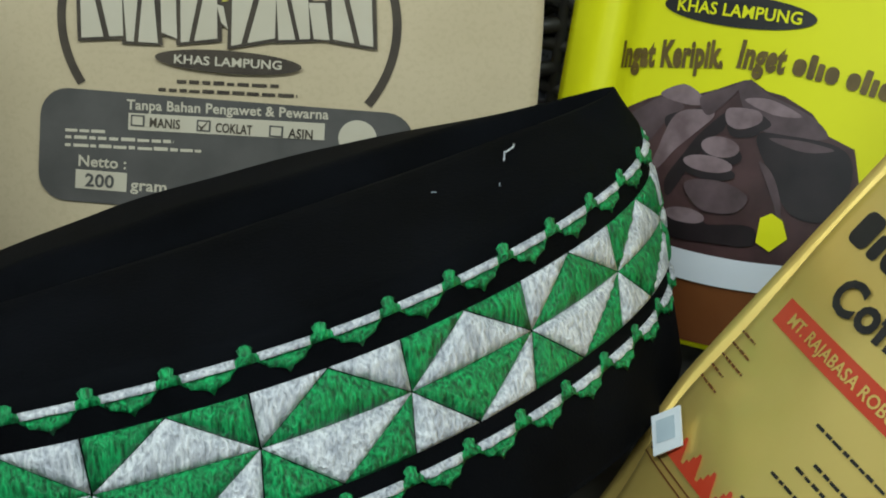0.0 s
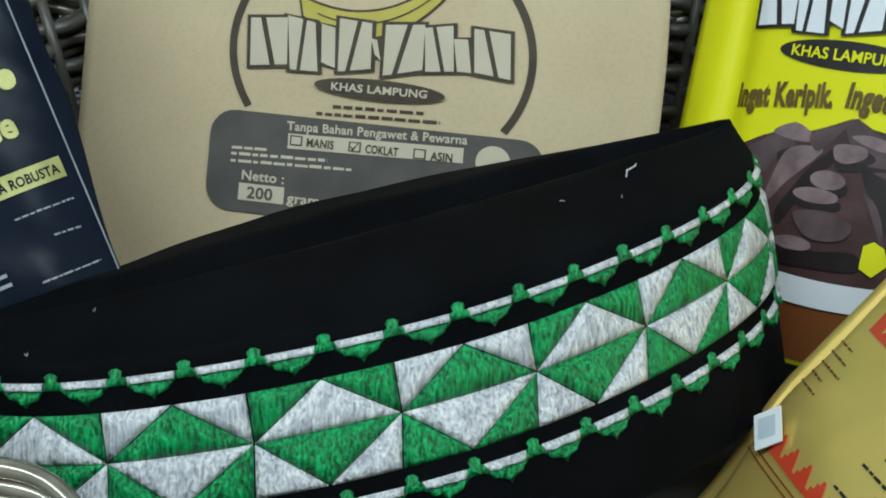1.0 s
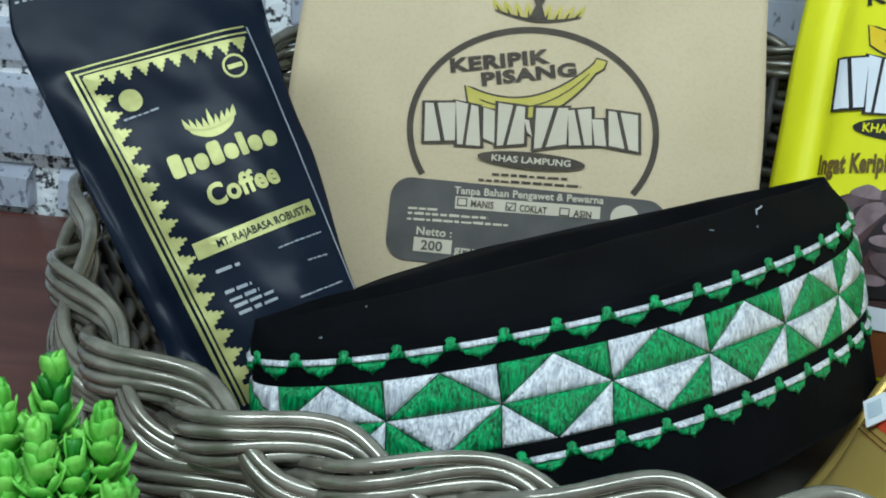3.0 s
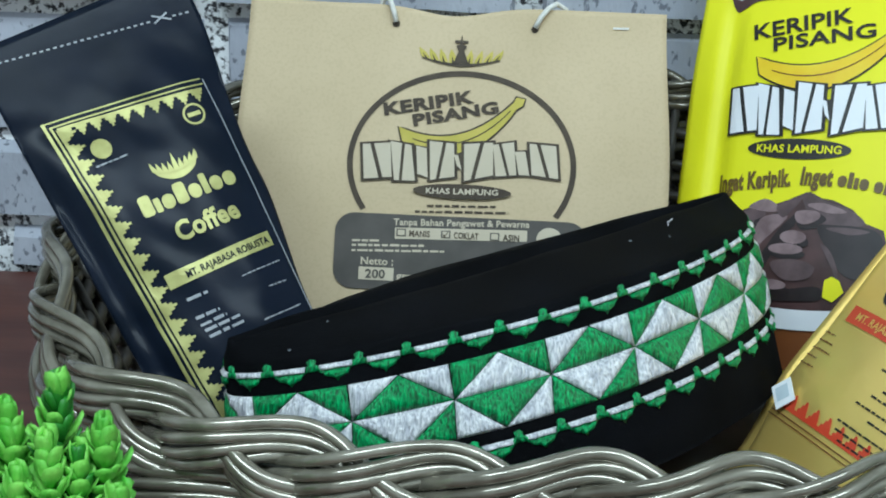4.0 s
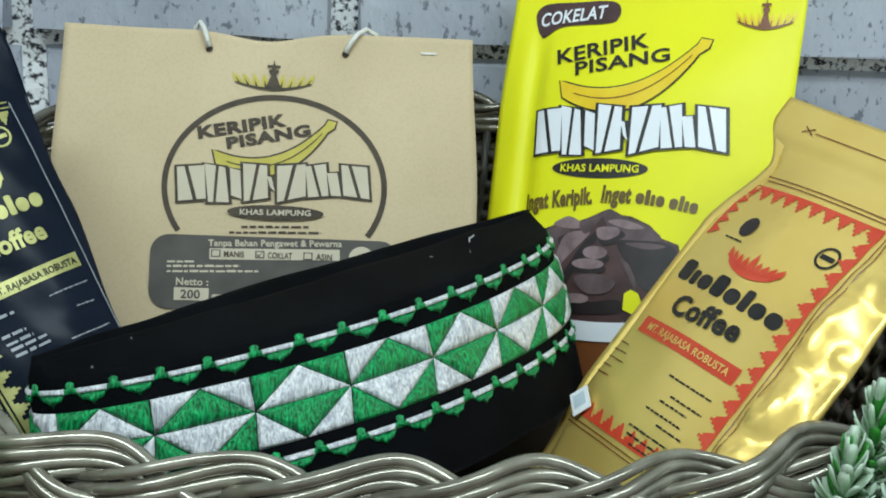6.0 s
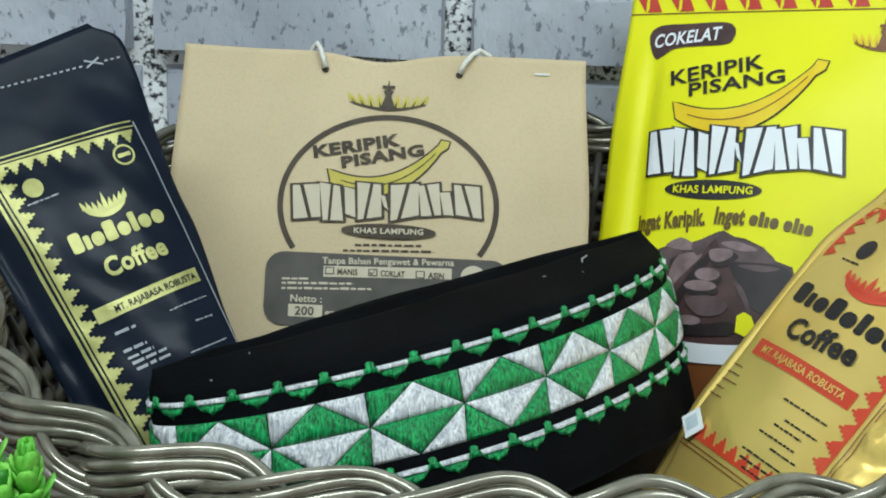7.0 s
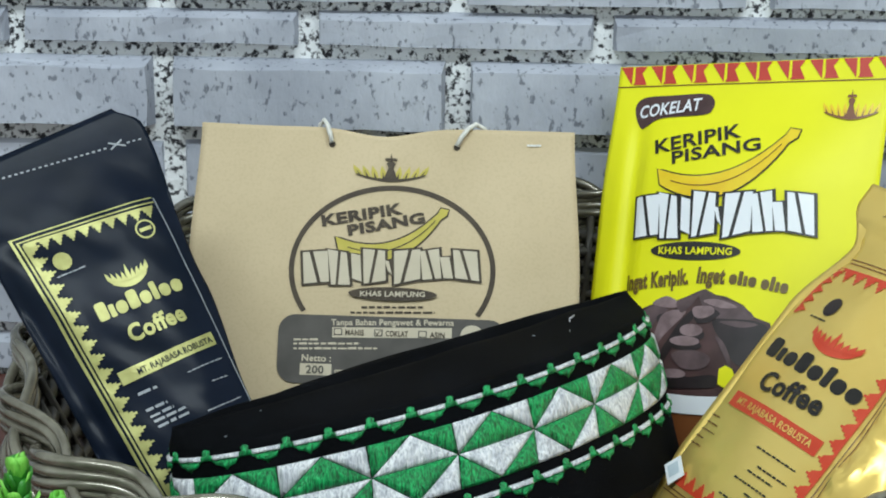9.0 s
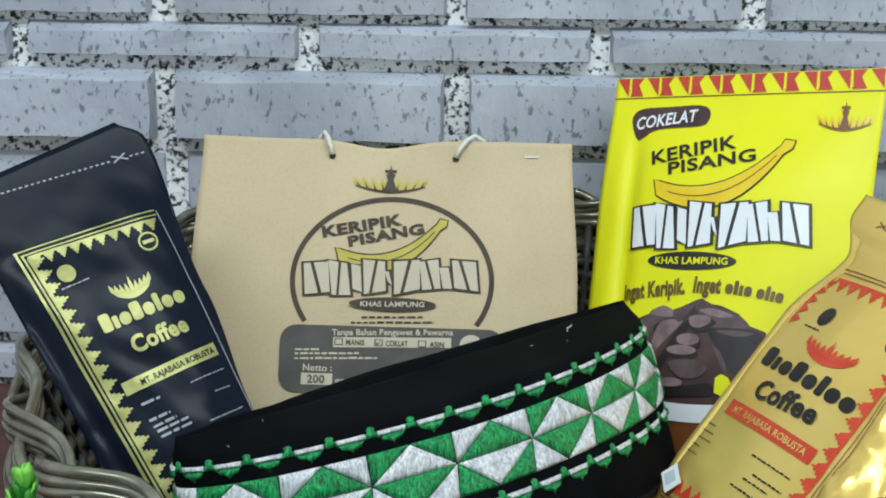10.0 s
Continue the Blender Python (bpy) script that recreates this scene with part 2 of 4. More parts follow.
class Card:
    """A pouch or bag that stands on a tilted frame: u to the right, v up, n outwards."""

    def __init__(self, name, o, u, n, label, category, left, right, v0, v1, rise, back):
        n, u = Vector(n).normalized(), Vector(u)
        u = (u - n * u.dot(n)).normalized()
        v = n.cross(u)
        m = Matrix((u, v, n)).transposed().to_4x4()
        m.translation = Vector(o)
        self.root = thing(name, label, category, m=m)
        self.left, self.right, self.v0, self.v1, self.rise, self.back = left, right, v0, v1, rise, back
        self.sag = lambda s, q: 0.0

    def s(self, u, v):
        a, b = self.left(v), self.right(v)
        return min(1.0, max(0.0, (u - a) / (b - a)))

    def z(self, u, v):
        return self.rise(self.s(u, v), (v - self.v0) / (self.v1 - self.v0), u, v)

    def body(self, name, material, nu=56, nv=76, label=""):
        verts, faces = [], []
        for side in (0, 1):
            for j in range(nv + 1):
                v = self.v0 + (self.v1 - self.v0) * j / nv
                for i in range(nu + 1):
                    u = self.left(v) + (self.right(v) - self.left(v)) * i / nu
                    s, q = i / nu, j / nv
                    verts.append((u, v - self.sag(s, q), self.z(u, v) if side == 0 else -self.back(s, q) - 0.0008))
        w, half = nu + 1, (nu + 1) * (nv + 1)
        for j in range(nv):
            for i in range(nu):
                a = j * w + i
                faces.append((a, a + 1, a + w + 1, a + w))
                faces.append((half + a, half + a + w, half + a + w + 1, half + a + 1))
        for j in range(nv):
            a, b = j * w, j * w + nu
            faces.append((a, a + w, half + a + w, half + a))
            faces.append((b, half + b, half + b + w, b + w))
        for i in range(nu):
            a, b = i, nv * w + i
            faces.append((a, half + a, half + a + 1, a + 1))
            faces.append((b, b + 1, half + b + 1, half + b))
        return under(mesh_ob(name, verts, faces, material, True), self.root, label)

    def decal(self, name, pts, faces, material, lift=0.0005, label="", fine=True):
        bm = bmesh.new()
        vs = [bm.verts.new((p[0], p[1], 0)) for p in pts]
        for f in faces:
            try:
                bm.faces.new([vs[i] for i in f])
            except ValueError:
                pass
        if fine:
            for _ in range(4):
                long = [e for e in bm.edges if e.calc_length() > 0.009]
                if not long:
                    break
                bmesh.ops.triangulate(bm, faces=bm.faces[:])
                long = [e for e in bm.edges if e.calc_length() > 0.009]
                bmesh.ops.subdivide_edges(bm, edges=long, cuts=1)
            bmesh.ops.triangulate(bm, faces=[f for f in bm.faces if len(f.verts) > 4])
        bm.normal_update()
        for f in bm.faces:
            if f.normal.z < 0:
                f.normal_flip()
        for v in bm.verts:
            v.co.z = self.z(v.co.x, v.co.y) + lift
        return part(name, bm, material, self.root, label)

    def text(self, name, body, at, to, height, material, lift=0.0009, label="", shear=0.0, curve=0.0, bold=0.022):
        """One line of writing from `at` to `to` (both on its baseline)."""
        pts, faces = glyphs(body, 1.0, shear=shear, bold=bold, spacing=1.0 + 1.6 * bold)
        x0, x1 = min(p[0] for p in pts), max(p[0] for p in pts)
        cap = 0.70
        a, b = Vector(at), Vector(to)
        d = b - a
        q = Vector((-d.y, d.x)).normalized()
        out = []
        for p in pts:
            k = (p[0] - x0) / (x1 - x0)
            out.append(a + d * k + q * (p[1] / cap * height + curve * 4 * k * (1 - k)))
        return self.decal(name, out, faces, material, lift, label, fine=False)

    def poly(self, name, pts, material, lift=0.0005, label=""):
        return self.decal(name, pts, [tuple(range(len(pts)))], material, lift, label)

    def bar(self, name, at, to, height, material, lift=0.0006, label=""):
        a, b = Vector(at), Vector(to)
        q = Vector((-(b - a).y, (b - a).x)).normalized() * height
        if name == "small_print":
            # word by word
            rng, d, x, pts, faces = random.Random(int(at[0] * 1e5) + int(at[1] * 1e5)), b - a, 0.0, [], []
            while x < 1:
                w = min(1 - x, rng.uniform(1.6, 4.5) * height / d.length)
                k = len(pts)
                h = q * rng.uniform(0.75, 1.0)
                pts += [a + d * x, a + d * (x + w), a + d * (x + w) + h, a + d * x + h]
                faces.append((k, k + 1, k + 2, k + 3))
                x += w + rng.uniform(0.5, 0.9) * height / d.length
            return self.decal(name, pts, faces, material, lift, label, fine=False)
        return self.poly(name, [a, b, b + q, a + q], material, lift, label)

    def ring(self, name, c, rx, ry, width, material, a0=0, a1=360, n=72, lift=0.0005, label=""):
        pts, faces = [], []
        full = a1 - a0 >= 360
        for i in range(n + (0 if full else 1)):
            w = radians(a0 + (a1 - a0) * i / n)
            for k in (0, 1):
                pts.append((c[0] + (rx - k * width) * math.cos(w), c[1] + (ry - k * width) * math.sin(w)))
        m = len(pts) // 2
        for i in range(m if full else m - 1):
            j = (i + 1) % m
            faces.append((2 * i, 2 * j, 2 * j + 1, 2 * i + 1))
        return self.decal(name, pts, faces, material, lift, label, fine=False)

    def disc(self, name, c, rx, ry, material, n=36, lift=0.0005, label=""):
        return self.poly(name, [(c[0] + rx * math.cos(2 * math.pi * i / n), c[1] + ry * math.sin(2 * math.pi * i / n)) for i in range(n)], material, lift, label)


def rounded(x0, y0, x1, y1, r, n=6):
    out = []
    for cx, cy, a in ((x1 - r, y1 - r, 0), (x0 + r, y1 - r, 90), (x0 + r, y0 + r, 180), (x1 - r, y0 + r, 270)):
        out += [(cx + r * math.cos(radians(a + 90 * i / n)), cy + r * math.sin(radians(a + 90 * i / n))) for i in range(n + 1)]
    return out


def wavy(pts, n=5):
    """Round a closed outline by a smooth curve through its corners."""
    out, k = [], len(pts)
    p = [Vector(q) for q in pts]
    for i in range(k):
        a, b, c, d = p[i - 1], p[i], p[(i + 1) % k], p[(i + 2) % k]
        for j in range(n):
            t = j / n
            v = (b * 2 + (c - a) * t + (a * 2 - b * 5 + c * 4 - d) * t * t + (b * 3 - a - c * 3 + d) * t ** 3) * 0.5
            out.append((v.x, v.y))
    return out


def banana(c0, c1, sag, belly, ends, n=22):
    """Outline of a banana from its blunt left end up to its stem, and the ridge line along it."""
    a, b = Vector(c0), Vector(c1)
    d = b - a
    e = d.normalized()
    q = Vector((-e.y, e.x))
    dip = lambda t: sag * (4 * t * (1 - t)) * (1.10 - 0.20 * t)
    fat = lambda t: ends * (1 - 0.45 * t) + (belly - ends) * math.sin(math.pi * t) ** 0.8
    top = [a + d * (i / n) - q * dip(i / n) for i in range(n + 1)]
    low = [a + d * (i / n) - q * (dip(i / n) + fat(i / n)) for i in range(n, -1, -1)]
    stem = [b + e * ends * 0.25 + q * ends * 0.30, b + e * ends * 0.80 + q * ends * 0.05, b + e * ends * 0.55 - q * ends * 0.35]
    mid = [a + d * (i / n) - q * (dip(i / n) + fat(i / n) * 0.42) for i in range(2, n)]
    ridge = mid + [p - q * 0.0007 for p in reversed(mid)]
    return top + stem + low, ridge


def grown(pts, d):
    """A closed outline moved outwards by d."""
    pts = [Vector(p) for p in pts]
    area = sum(pts[i - 1].x * pts[i].y - pts[i].x * pts[i - 1].y for i in range(len(pts)))
    out = []
    for i, p in enumerate(pts):
        t = (pts[(i + 1) % len(pts)] - pts[i - 1])
        t = t.normalized() if t.length else Vector((1, 0))
        n = Vector((t.y, -t.x)) * (1 if area > 0 else -1)
        out.append(p + n * d)
    return out


def draw_crown(card, c, w, h, material, lift=0.0006, tilt=0.0):
    """A printed crown: a thick crescent with flame-like points that lean outwards."""
    ca, sa = math.cos(tilt), math.sin(tilt)
    at = lambda x, y: (c[0] + x * ca - y * sa, c[1] + x * sa + y * ca)
    n = 14
    top = [at(w * (i / n - 0.5), h * 1.5 * (i / n - 0.5) ** 2) for i in range(n + 1)]
    low = [at(w * (0.5 - i / n) * 0.80, h * 1.5 * (i / n - 0.5) ** 2 - h * 0.42) for i in range(n + 1)]
    card.poly("crown_base", top + low, material, lift)
    for k in range(-4, 5):
        tall = h * (0.95 if k == 0 else 0.62 - 0.03 * abs(k))
        r = w * 0.060
        x0 = w * 0.108 * k
        y0 = h * 1.5 * (x0 / w) ** 2 - h * 0.06
        lean = w * 0.016 * k
        card.poly("crown_leaf", [at(x0 - r, y0), at(x0 + r, y0), at(x0 + r * 0.75 + lean * 0.5, y0 + tall * 0.40), at(x0 + lean, y0 + tall), at(x0 - r * 0.75 + lean * 0.4, y0 + tall * 0.48)], material, lift + 0.0003)


def draw_spired_crown(card, x, y, w, h, leaf, line, lift=0.0006):
    """A printed crown with a dark curved foot, a spire and a fan of leaves at either side."""
    n = 12
    foot = lambda t, k: (x + w * (t - 0.5), y + h * 0.55 * (2 * t - 1) ** 2 * 0.35 - k * h * 0.11)
    card.poly("crown_foot", [foot(i / n, 0) for i in range(n + 1)] + [foot(1 - i / n, 1 - 0.6 * abs(2 * i / n - 1)) for i in range(n + 1)], line, lift + 0.0004)
    for side in (-1, 1):
        for k in range(4):
            x0 = x + side * w * (0.10 + 0.115 * k)
            y0 = y + h * 0.19 * (0.20 + 0.23 * k) ** 2
            tall, lean, r = h * (0.50 - 0.04 * k), side * w * (0.03 + 0.022 * k), w * 0.050
            card.poly("crown_leaf", [(x0 - r, y0), (x0 + r, y0), (x0 + lean * 0.5 + r * 0.8, y0 + tall * 0.55), (x0 + lean, y0 + tall), (x0 + lean * 0.5 - r * 0.8, y0 + tall * 0.50)], leaf, lift)
            card.poly("crown_vein", [(x0 - r * 0.3, y0), (x0 + r * 0.3, y0), (x0 + lean * 0.6, y0 + tall * 0.55)], line, lift + 0.0005)
    r = w * 0.045
    card.poly("crown_spire", [(x - r * 2.2, y), (x + r * 2.2, y), (x + r * 0.8, y + h * 0.42), (x + r * 1.5, y + h * 0.60), (x + r * 0.5, y + h * 0.66), (x, y + h),
                              (x - r * 0.5, y + h * 0.66), (x - r * 1.5, y + h * 0.60), (x - r * 0.8, y + h * 0.42)], line, lift + 0.0007)
    card.bar("crown_cross", (x - w * 0.085, y + h * 0.70), (x + w * 0.085, y + h * 0.70), h * 0.09, line, lift + 0.0007)


def block_word(card, name, a, b, height, material, outline, lift, widths, seed=1, line=0.0012):
    """A brand mark drawn as a row of plain jagged shards with a dark edge behind them."""
    rng = random.Random(seed)
    a, b = Vector(a), Vector(b)
    d = b - a
    q = Vector((-d.y, d.x)).normalized()
    total, x = sum(widths), 0
    e = d.normalized()
    for i, w in enumerate(widths):
        x0, x1 = x / total, (x + w) / total
        x += w
        short = 0.30 if w < 0.4 else 0.86 if w < 0.6 else 1.0
        rise = height * (0.32 if w < 0.4 else 0.0)
        p0, p1 = a + d * (x0 + 0.006) + q * rise, a + d * (x1 - 0.006) + q * rise
        lo, hi = [rng.uniform(-0.12, 0.10) * height for _ in range(2)], [rng.uniform(-0.08, 0.14) * height for _ in range(2)]
        lean = e * height * rng.uniform(-0.16, 0.02)
        tl, tr = p0 + q * (height * short + hi[0]) + lean, p1 + q * (height * short + hi[1]) + lean
        bl, br = p0 + q * lo[0], p1 + q * lo[1]
        card.poly(name + "_edge", grown([bl, br, tr, tl], line * 1.5), outline, lift)
        if w < 0.6:
            card.poly(name, [bl, br, tr, tl], material, lift + 0.0004)
            continue
        # each wide block is split by a slanted cut into two shards
        f, g = (0.62, 0.30) if i % 2 else (0.34, 0.60)
        gap = 0.07
        card.poly(name, [bl, bl.lerp(br, g - gap), tl.lerp(tr, f - gap), tl], material, lift + 0.0004)
        card.poly(name, [bl.lerp(br, g + gap), br, tr, tl.lerp(tr, f + gap)], material, lift + 0.0004)


def dot_word(card, name, a, b, x_height, tall, kinds, material, lift):
    """A brand mark drawn as a row of plain bars and rounded blobs."""
    a, b = Vector(a), Vector(b)
    d = b - a
    e = d.normalized()
    q = Vector((-e.y, e.x))
    widths = [{"T": 0.95, "t": 0.55, "s": 0.50, "o": 1.0}[k] for k in kinds]
    gap = 0.14
    unit = d.length / (sum(widths) + gap * (len(kinds) - 1))
    x = 0.0
    for k, w in zip(kinds, widths):
        c = a + e * (x + w / 2) * unit
        x += w + gap
        h = tall if k in "Tt" else x_height
        r = unit * w * 0.5
        card.poly(name, [c + e * (px - r) + q * py for px, py in rounded(0, 0, 2 * r, h, min(r, h / 2) * (0.95 if k == "o" else 0.6), 5)], material, lift)


def stepped(card, name, a, b, size, material, lift, flip=1):
    """A woven stepped border from a to b: one stepped pyramid after another."""
    a, b = Vector(a), Vector(b)
    d = b - a
    n = max(1, round(d.length / (size * 1.15)))
    e = d / n
    q = Vector((-d.y, d.x)).normalized() * flip
    for i in range(n):
        o = a + e * i
        prof = [(0, 0.25), (0.16, 0.25), (0.16, 0.5), (0.32, 0.5), (0.32, 0.8), (0.46, 0.8), (0.46, 1.05), (0.60, 1.05), (0.60, 0.8), (0.74, 0.8),
                (0.74, 0.5), (0.88, 0.5), (0.88, 0.25), (1, 0.25)]
        pts = [o, o + e] + [o + e * x + q * (size * y) for x, y in prof[::-1]]
        card.poly(name, pts, material, lift)


# ---- room ----
def build_room():
    structure("floor", box_bm(-2.2, 2.2, -2.8, 0.5, -0.80, -0.73), M_FLOOR, "pale tiled floor of the room", "floor")
    # ceiling and west, east, south walls: unseen, added in white to bounce light
    structure("ceiling", box_bm(-2.2, 2.2, -2.8, 0.5, 2.0, 2.1), M_PLASTER, "unseen plain white plaster ceiling, added to bounce lamp light", "ceiling")
    structure("wall_west", box_bm(-2.3, -2.2, -2.8, 0.5, -0.80, 2.1), M_PLASTER, "unseen plain white plaster wall, added to bounce lamp light", "wall")
    structure("wall_east", box_bm(2.2, 2.3, -2.8, 0.5, -0.80, 2.1), M_PLASTER, "unseen plain white plaster wall, added to bounce lamp light", "wall")
    structure("wall_south", box_bm(-2.3, 2.3, -2.9, -2.8, -0.80, 2.1), M_PLASTER, "unseen plain white plaster wall, added to bounce lamp light", "wall")
    north = structure("wall_north", box_bm(-2.2, 2.2, WALL_Y + 0.006, 0.5, -0.80, 2.1), M_MORTAR, "wall of grey stone bricks with speckled black and white mortar", "wall")
    return north


def build_table():
    t = thing("table", "red-brown wooden table top against the brick wall", "table", m=pose(0.05, -0.15, -0.73))
    top = TABLE + 0.73
    part("tabletop", box_bm(-0.75, 0.75, -0.40, 0.445, top - 0.03, top, 0.004), M_TABLE, t)
    for x in (-0.70, 0.70):
        for y in (-0.35, 0.38):
            part("leg", box_bm(x - 0.025, x + 0.025, y - 0.025, y + 0.025, 0, top - 0.03, 0.003), M_TABLE, t)


# ---- basket ----
BX, BY, BA, BB, BN = 0.095, 0.085, 0.285, 0.195, 2.6   # centre, half-widths and squareness of the basket's rim


def rim_z(y):
    return 0.098 + 0.2 * (y + 0.105)


def rim_point(w, grow=0.0, k=1.0):
    c, s = math.cos(w), math.sin(w)
    x = math.copysign(abs(c) ** (2 / BN), c) * (BA * k + grow)
    y = math.copysign(abs(s) ** (2 / BN), s) * (BB * k + grow)
    return BX + x, BY + y


def even_angles(n):
    """Angles that step evenly along the rim."""
    m = 2000
    pts = [Vector(rim_point(2 * math.pi * i / m)) for i in range(m + 1)]
    acc = [0.0]
    for i in range(m):
        acc.append(acc[-1] + (pts[i + 1] - pts[i]).length)
    out, j = [], 0
    for k in range(n):
        goal = acc[-1] * k / n
        while acc[j + 1] < goal:
            j += 1
        out.append(2 * math.pi * (j + (goal - acc[j]) / (acc[j + 1] - acc[j])) / m)
    return out, acc[-1]


def build_basket():
    b = thing("wicker_basket", "grey-brown glossy wicker basket with a thick braided rim, filled with packages", "basket", m=pose(BX, BY, TABLE))
    off = Vector((BX, BY, TABLE))
    n = 620
    angs, length = even_angles(n)
    rng = random.Random(12)
    # braided rim: two braids, each of three flat bundles of four canes
    for drop, grow, shift, period in ((0.013, 0.0, 0.0, 0.200), (0.046, 0.002, 0.45, 0.215)):
        turns = round(length / period)
        for k in range(3):
            for c in range(4):
                jig = rng.uniform(0, 6.28)
                path = []
                for i in range(n):
                    th = 2 * math.pi * (turns * i / n + k / 3 + shift)
                    side = math.sin(th) + 0.12 * math.sin(2 * th + 1.0)
                    deep = 0.0080 * math.sin(2 * th + 0.6)
                    spread = (c - 1.5) * 0.0064 * (0.86 + 0.14 * math.cos(th))
                    up = 0.0135 * side + spread + 0.0006 * math.sin(9.0 * th / 3 + jig)
                    out = grow + deep - 0.0007 * (c - 1.5) ** 2 + 0.0004 * math.sin(5 * th / 3 + jig)
                    x, y = rim_point(angs[i], out)
                    path.append(Vector((x, y, rim_z(y) - drop + up)) - off)
                tube("cane", path, 0.0032 + rng.uniform(-0.0004, 0.0002), M_RATTAN, b, 8, True)
    # side wall: weavers in and out of upright stakes
    stakes = 76
    rows = 13
    m = 456
    angs, _ = even_angles(m)
    for r in range(rows):
        f = (r + 0.5) / rows
        path = []
        for i in range(m):
            wave = 0.0032 * math.sin(2 * math.pi * stakes / 2 * i / m + math.pi * (r % 2))
            x, y = rim_point(angs[i], -0.010 + wave, 0.86 + 0.14 * f)
            path.append(Vector((x, y, TABLE + 0.004 + (rim_z(y) - 0.026 - TABLE) * f)) - off)
        tube("weaver", path, 0.0037, M_WEAVE, b, 6, True)
    angs, _ = even_angles(stakes)
    for a in angs:
        path = []
        for i in range(5):
            f = i / 4
            x, y = rim_point(a, -0.010, 0.86 + 0.14 * f)
            path.append(Vector((x, y, TABLE + 0.003 + (rim_z(y) - 0.015 - TABLE) * f)) - off)
        tube("stake", path, 0.0028, M_WEAVE, b, 6)
    verts = [Vector((*rim_point(2 * math.pi * i / 96, -0.012, 0.86), TABLE + h)) - off for h in (0.001, 0.009) for i in range(96)]
    faces = [tuple(range(96))[::-1], tuple(range(96, 192))] + [(i, (i + 1) % 96, 96 + (i + 1) % 96, 96 + i) for i in range(96)]
    under(mesh_ob("base", verts, faces, M_WEAVE), b)


# ---- pouches ----
def smooth01(x):
    x = min(1.0, max(0.0, x))
    return x * x * (3 - 2 * x)


def pillow(s, q, top=0.12, low=0.02):
    across = max(0.0, 1 - abs(2 * s - 1) ** 2.4)
    return across * smooth01((1 - q) / (top + 0.25)) * (0.55 + 0.45 * smooth01(q / 0.25))


def build_kraft_bag():
    def left(v):
        return 0.0 - 0.004 * smooth01(-v / 0.09)

    def right(v):
        return 0.2465 + 0.005 * smooth01(-v / 0.10)

    def rise(s, q, u, v):
        dip = -0.0015 * math.exp(-((s - 0.5) / 0.12) ** 2) * smooth01((q - 0.8) / 0.2)
        return 0.004 * (1 - (2 * s - 1) ** 2) * smooth01((1 - q) / 0.5) + 0.0006 * noise.noise((u * 16, v * 13, 3)) + dip

    def back(s, q):
        return 0.002 + 0.045 * smooth01((1 - q) / 0.8) * (1 - abs(2 * s - 1) ** 6)

    c = Card("kraft_paper_bag", (-0.1087, 0.2055, 0.2367), (0.9999, 0.0068, -0.0117), (0.011, -0.9097, 0.4151),
             "brown kraft paper carrier bag printed with a banana chips label", "bag", left, right, -0.228, 0.0, rise, back)
    # the top edge sags between the cord handles
    c.sag = lambda s, q: smooth01((q - 0.9) / 0.1) * (0.0062 * math.exp(-((s - 0.49) / 0.11) ** 2) + 0.0012 * math.exp(-((s - 0.2) / 0.15) ** 2))
    c.body("body", M_KRAFT)
    c.ring("circle_print", (0.1295, -0.0957), 0.0672, 0.0563, 0.0034, M_INK, -31, 211, 96)
    c.text("writing", "KERIPIK", (0.0829, -0.0678), (0.1354, -0.0578), 0.0070, M_INK, bold=0.045)
    c.text("writing", "PISANG", (0.1003, -0.0735), (0.1501, -0.0633), 0.0066, M_INK, bold=0.045)
    out, ridge = banana((0.0918, -0.0745), (0.1585, -0.0570), 0.0118, 0.0125, 0.0085)
    c.poly("banana_edge", grown(out, 0.0011), M_INK, 0.0005)
    c.poly("banana_print", out, M_BANANA_K, 0.0010)
    c.poly("banana_ridge", ridge, M_INK, 0.0013)
    block_word(c, "brand_mark", (0.0720, -0.1050), (0.1870, -0.1008), 0.0192, M_LETTERING, M_INK, 0.0014, (1.3, 1.0, 0.55, 1.15, 0.3, 1.35, 1.0, 0.55, 1.25), 3, 0.0014)
    c.disc("oval_print", (0.1305, -0.1114), 0.0287, 0.0044, M_INK, lift=0.0022)
    c.text("writing", "KHAS LAMPUNG", (0.1095, -0.1133), (0.1515, -0.1127), 0.0033, M_LETTERING, 0.0026)
    c.bar("small_print", (0.1106, -0.1211), (0.1509, -0.1199), 0.0015, M_INK)
    c.bar("small_print", (0.1036, -0.1247), (0.1581, -0.1232), 0.0015, M_INK)
    c.poly("label_panel", rounded(0.0575, -0.1705, 0.2045, -0.1262, 0.011), M_GREYINK, 0.0010)
    c.text("writing", "Tanpa Bahan Pengawet & Pewarna", (0.0916, -0.1326), (0.1708, -0.1305), 0.0038, M_LETTERING, 0.0014)
    c.bar("strip", (0.0926, -0.1406), (0.1697, -0.1388), 0.0066, M_LETTERING, 0.0013)
    for x, word in ((0.0935, "MANIS"), (0.1195, "COKLAT"), (0.1480, "ASIN")):
        c.bar("tick_box", (x, -0.1390), (x + 0.0055, -0.1390), 0.0044, M_GREYINK, 0.0016)
        c.bar("tick_box_field", (x + 0.0007, -0.1384), (x + 0.0048, -0.1384), 0.0032, M_LETTERING, 0.0019)
        c.text("writing", word, (x + 0.0075, -0.1388), (x + 0.0075 + 0.0024 * len(word), -0.1388), 0.0036, M_INK, 0.0017)
    c.poly("tick_mark", [(0.1200, -0.1362), (0.1215, -0.1388), (0.1250, -0.1335), (0.1216, -0.1374)], M_INK, 0.0023)
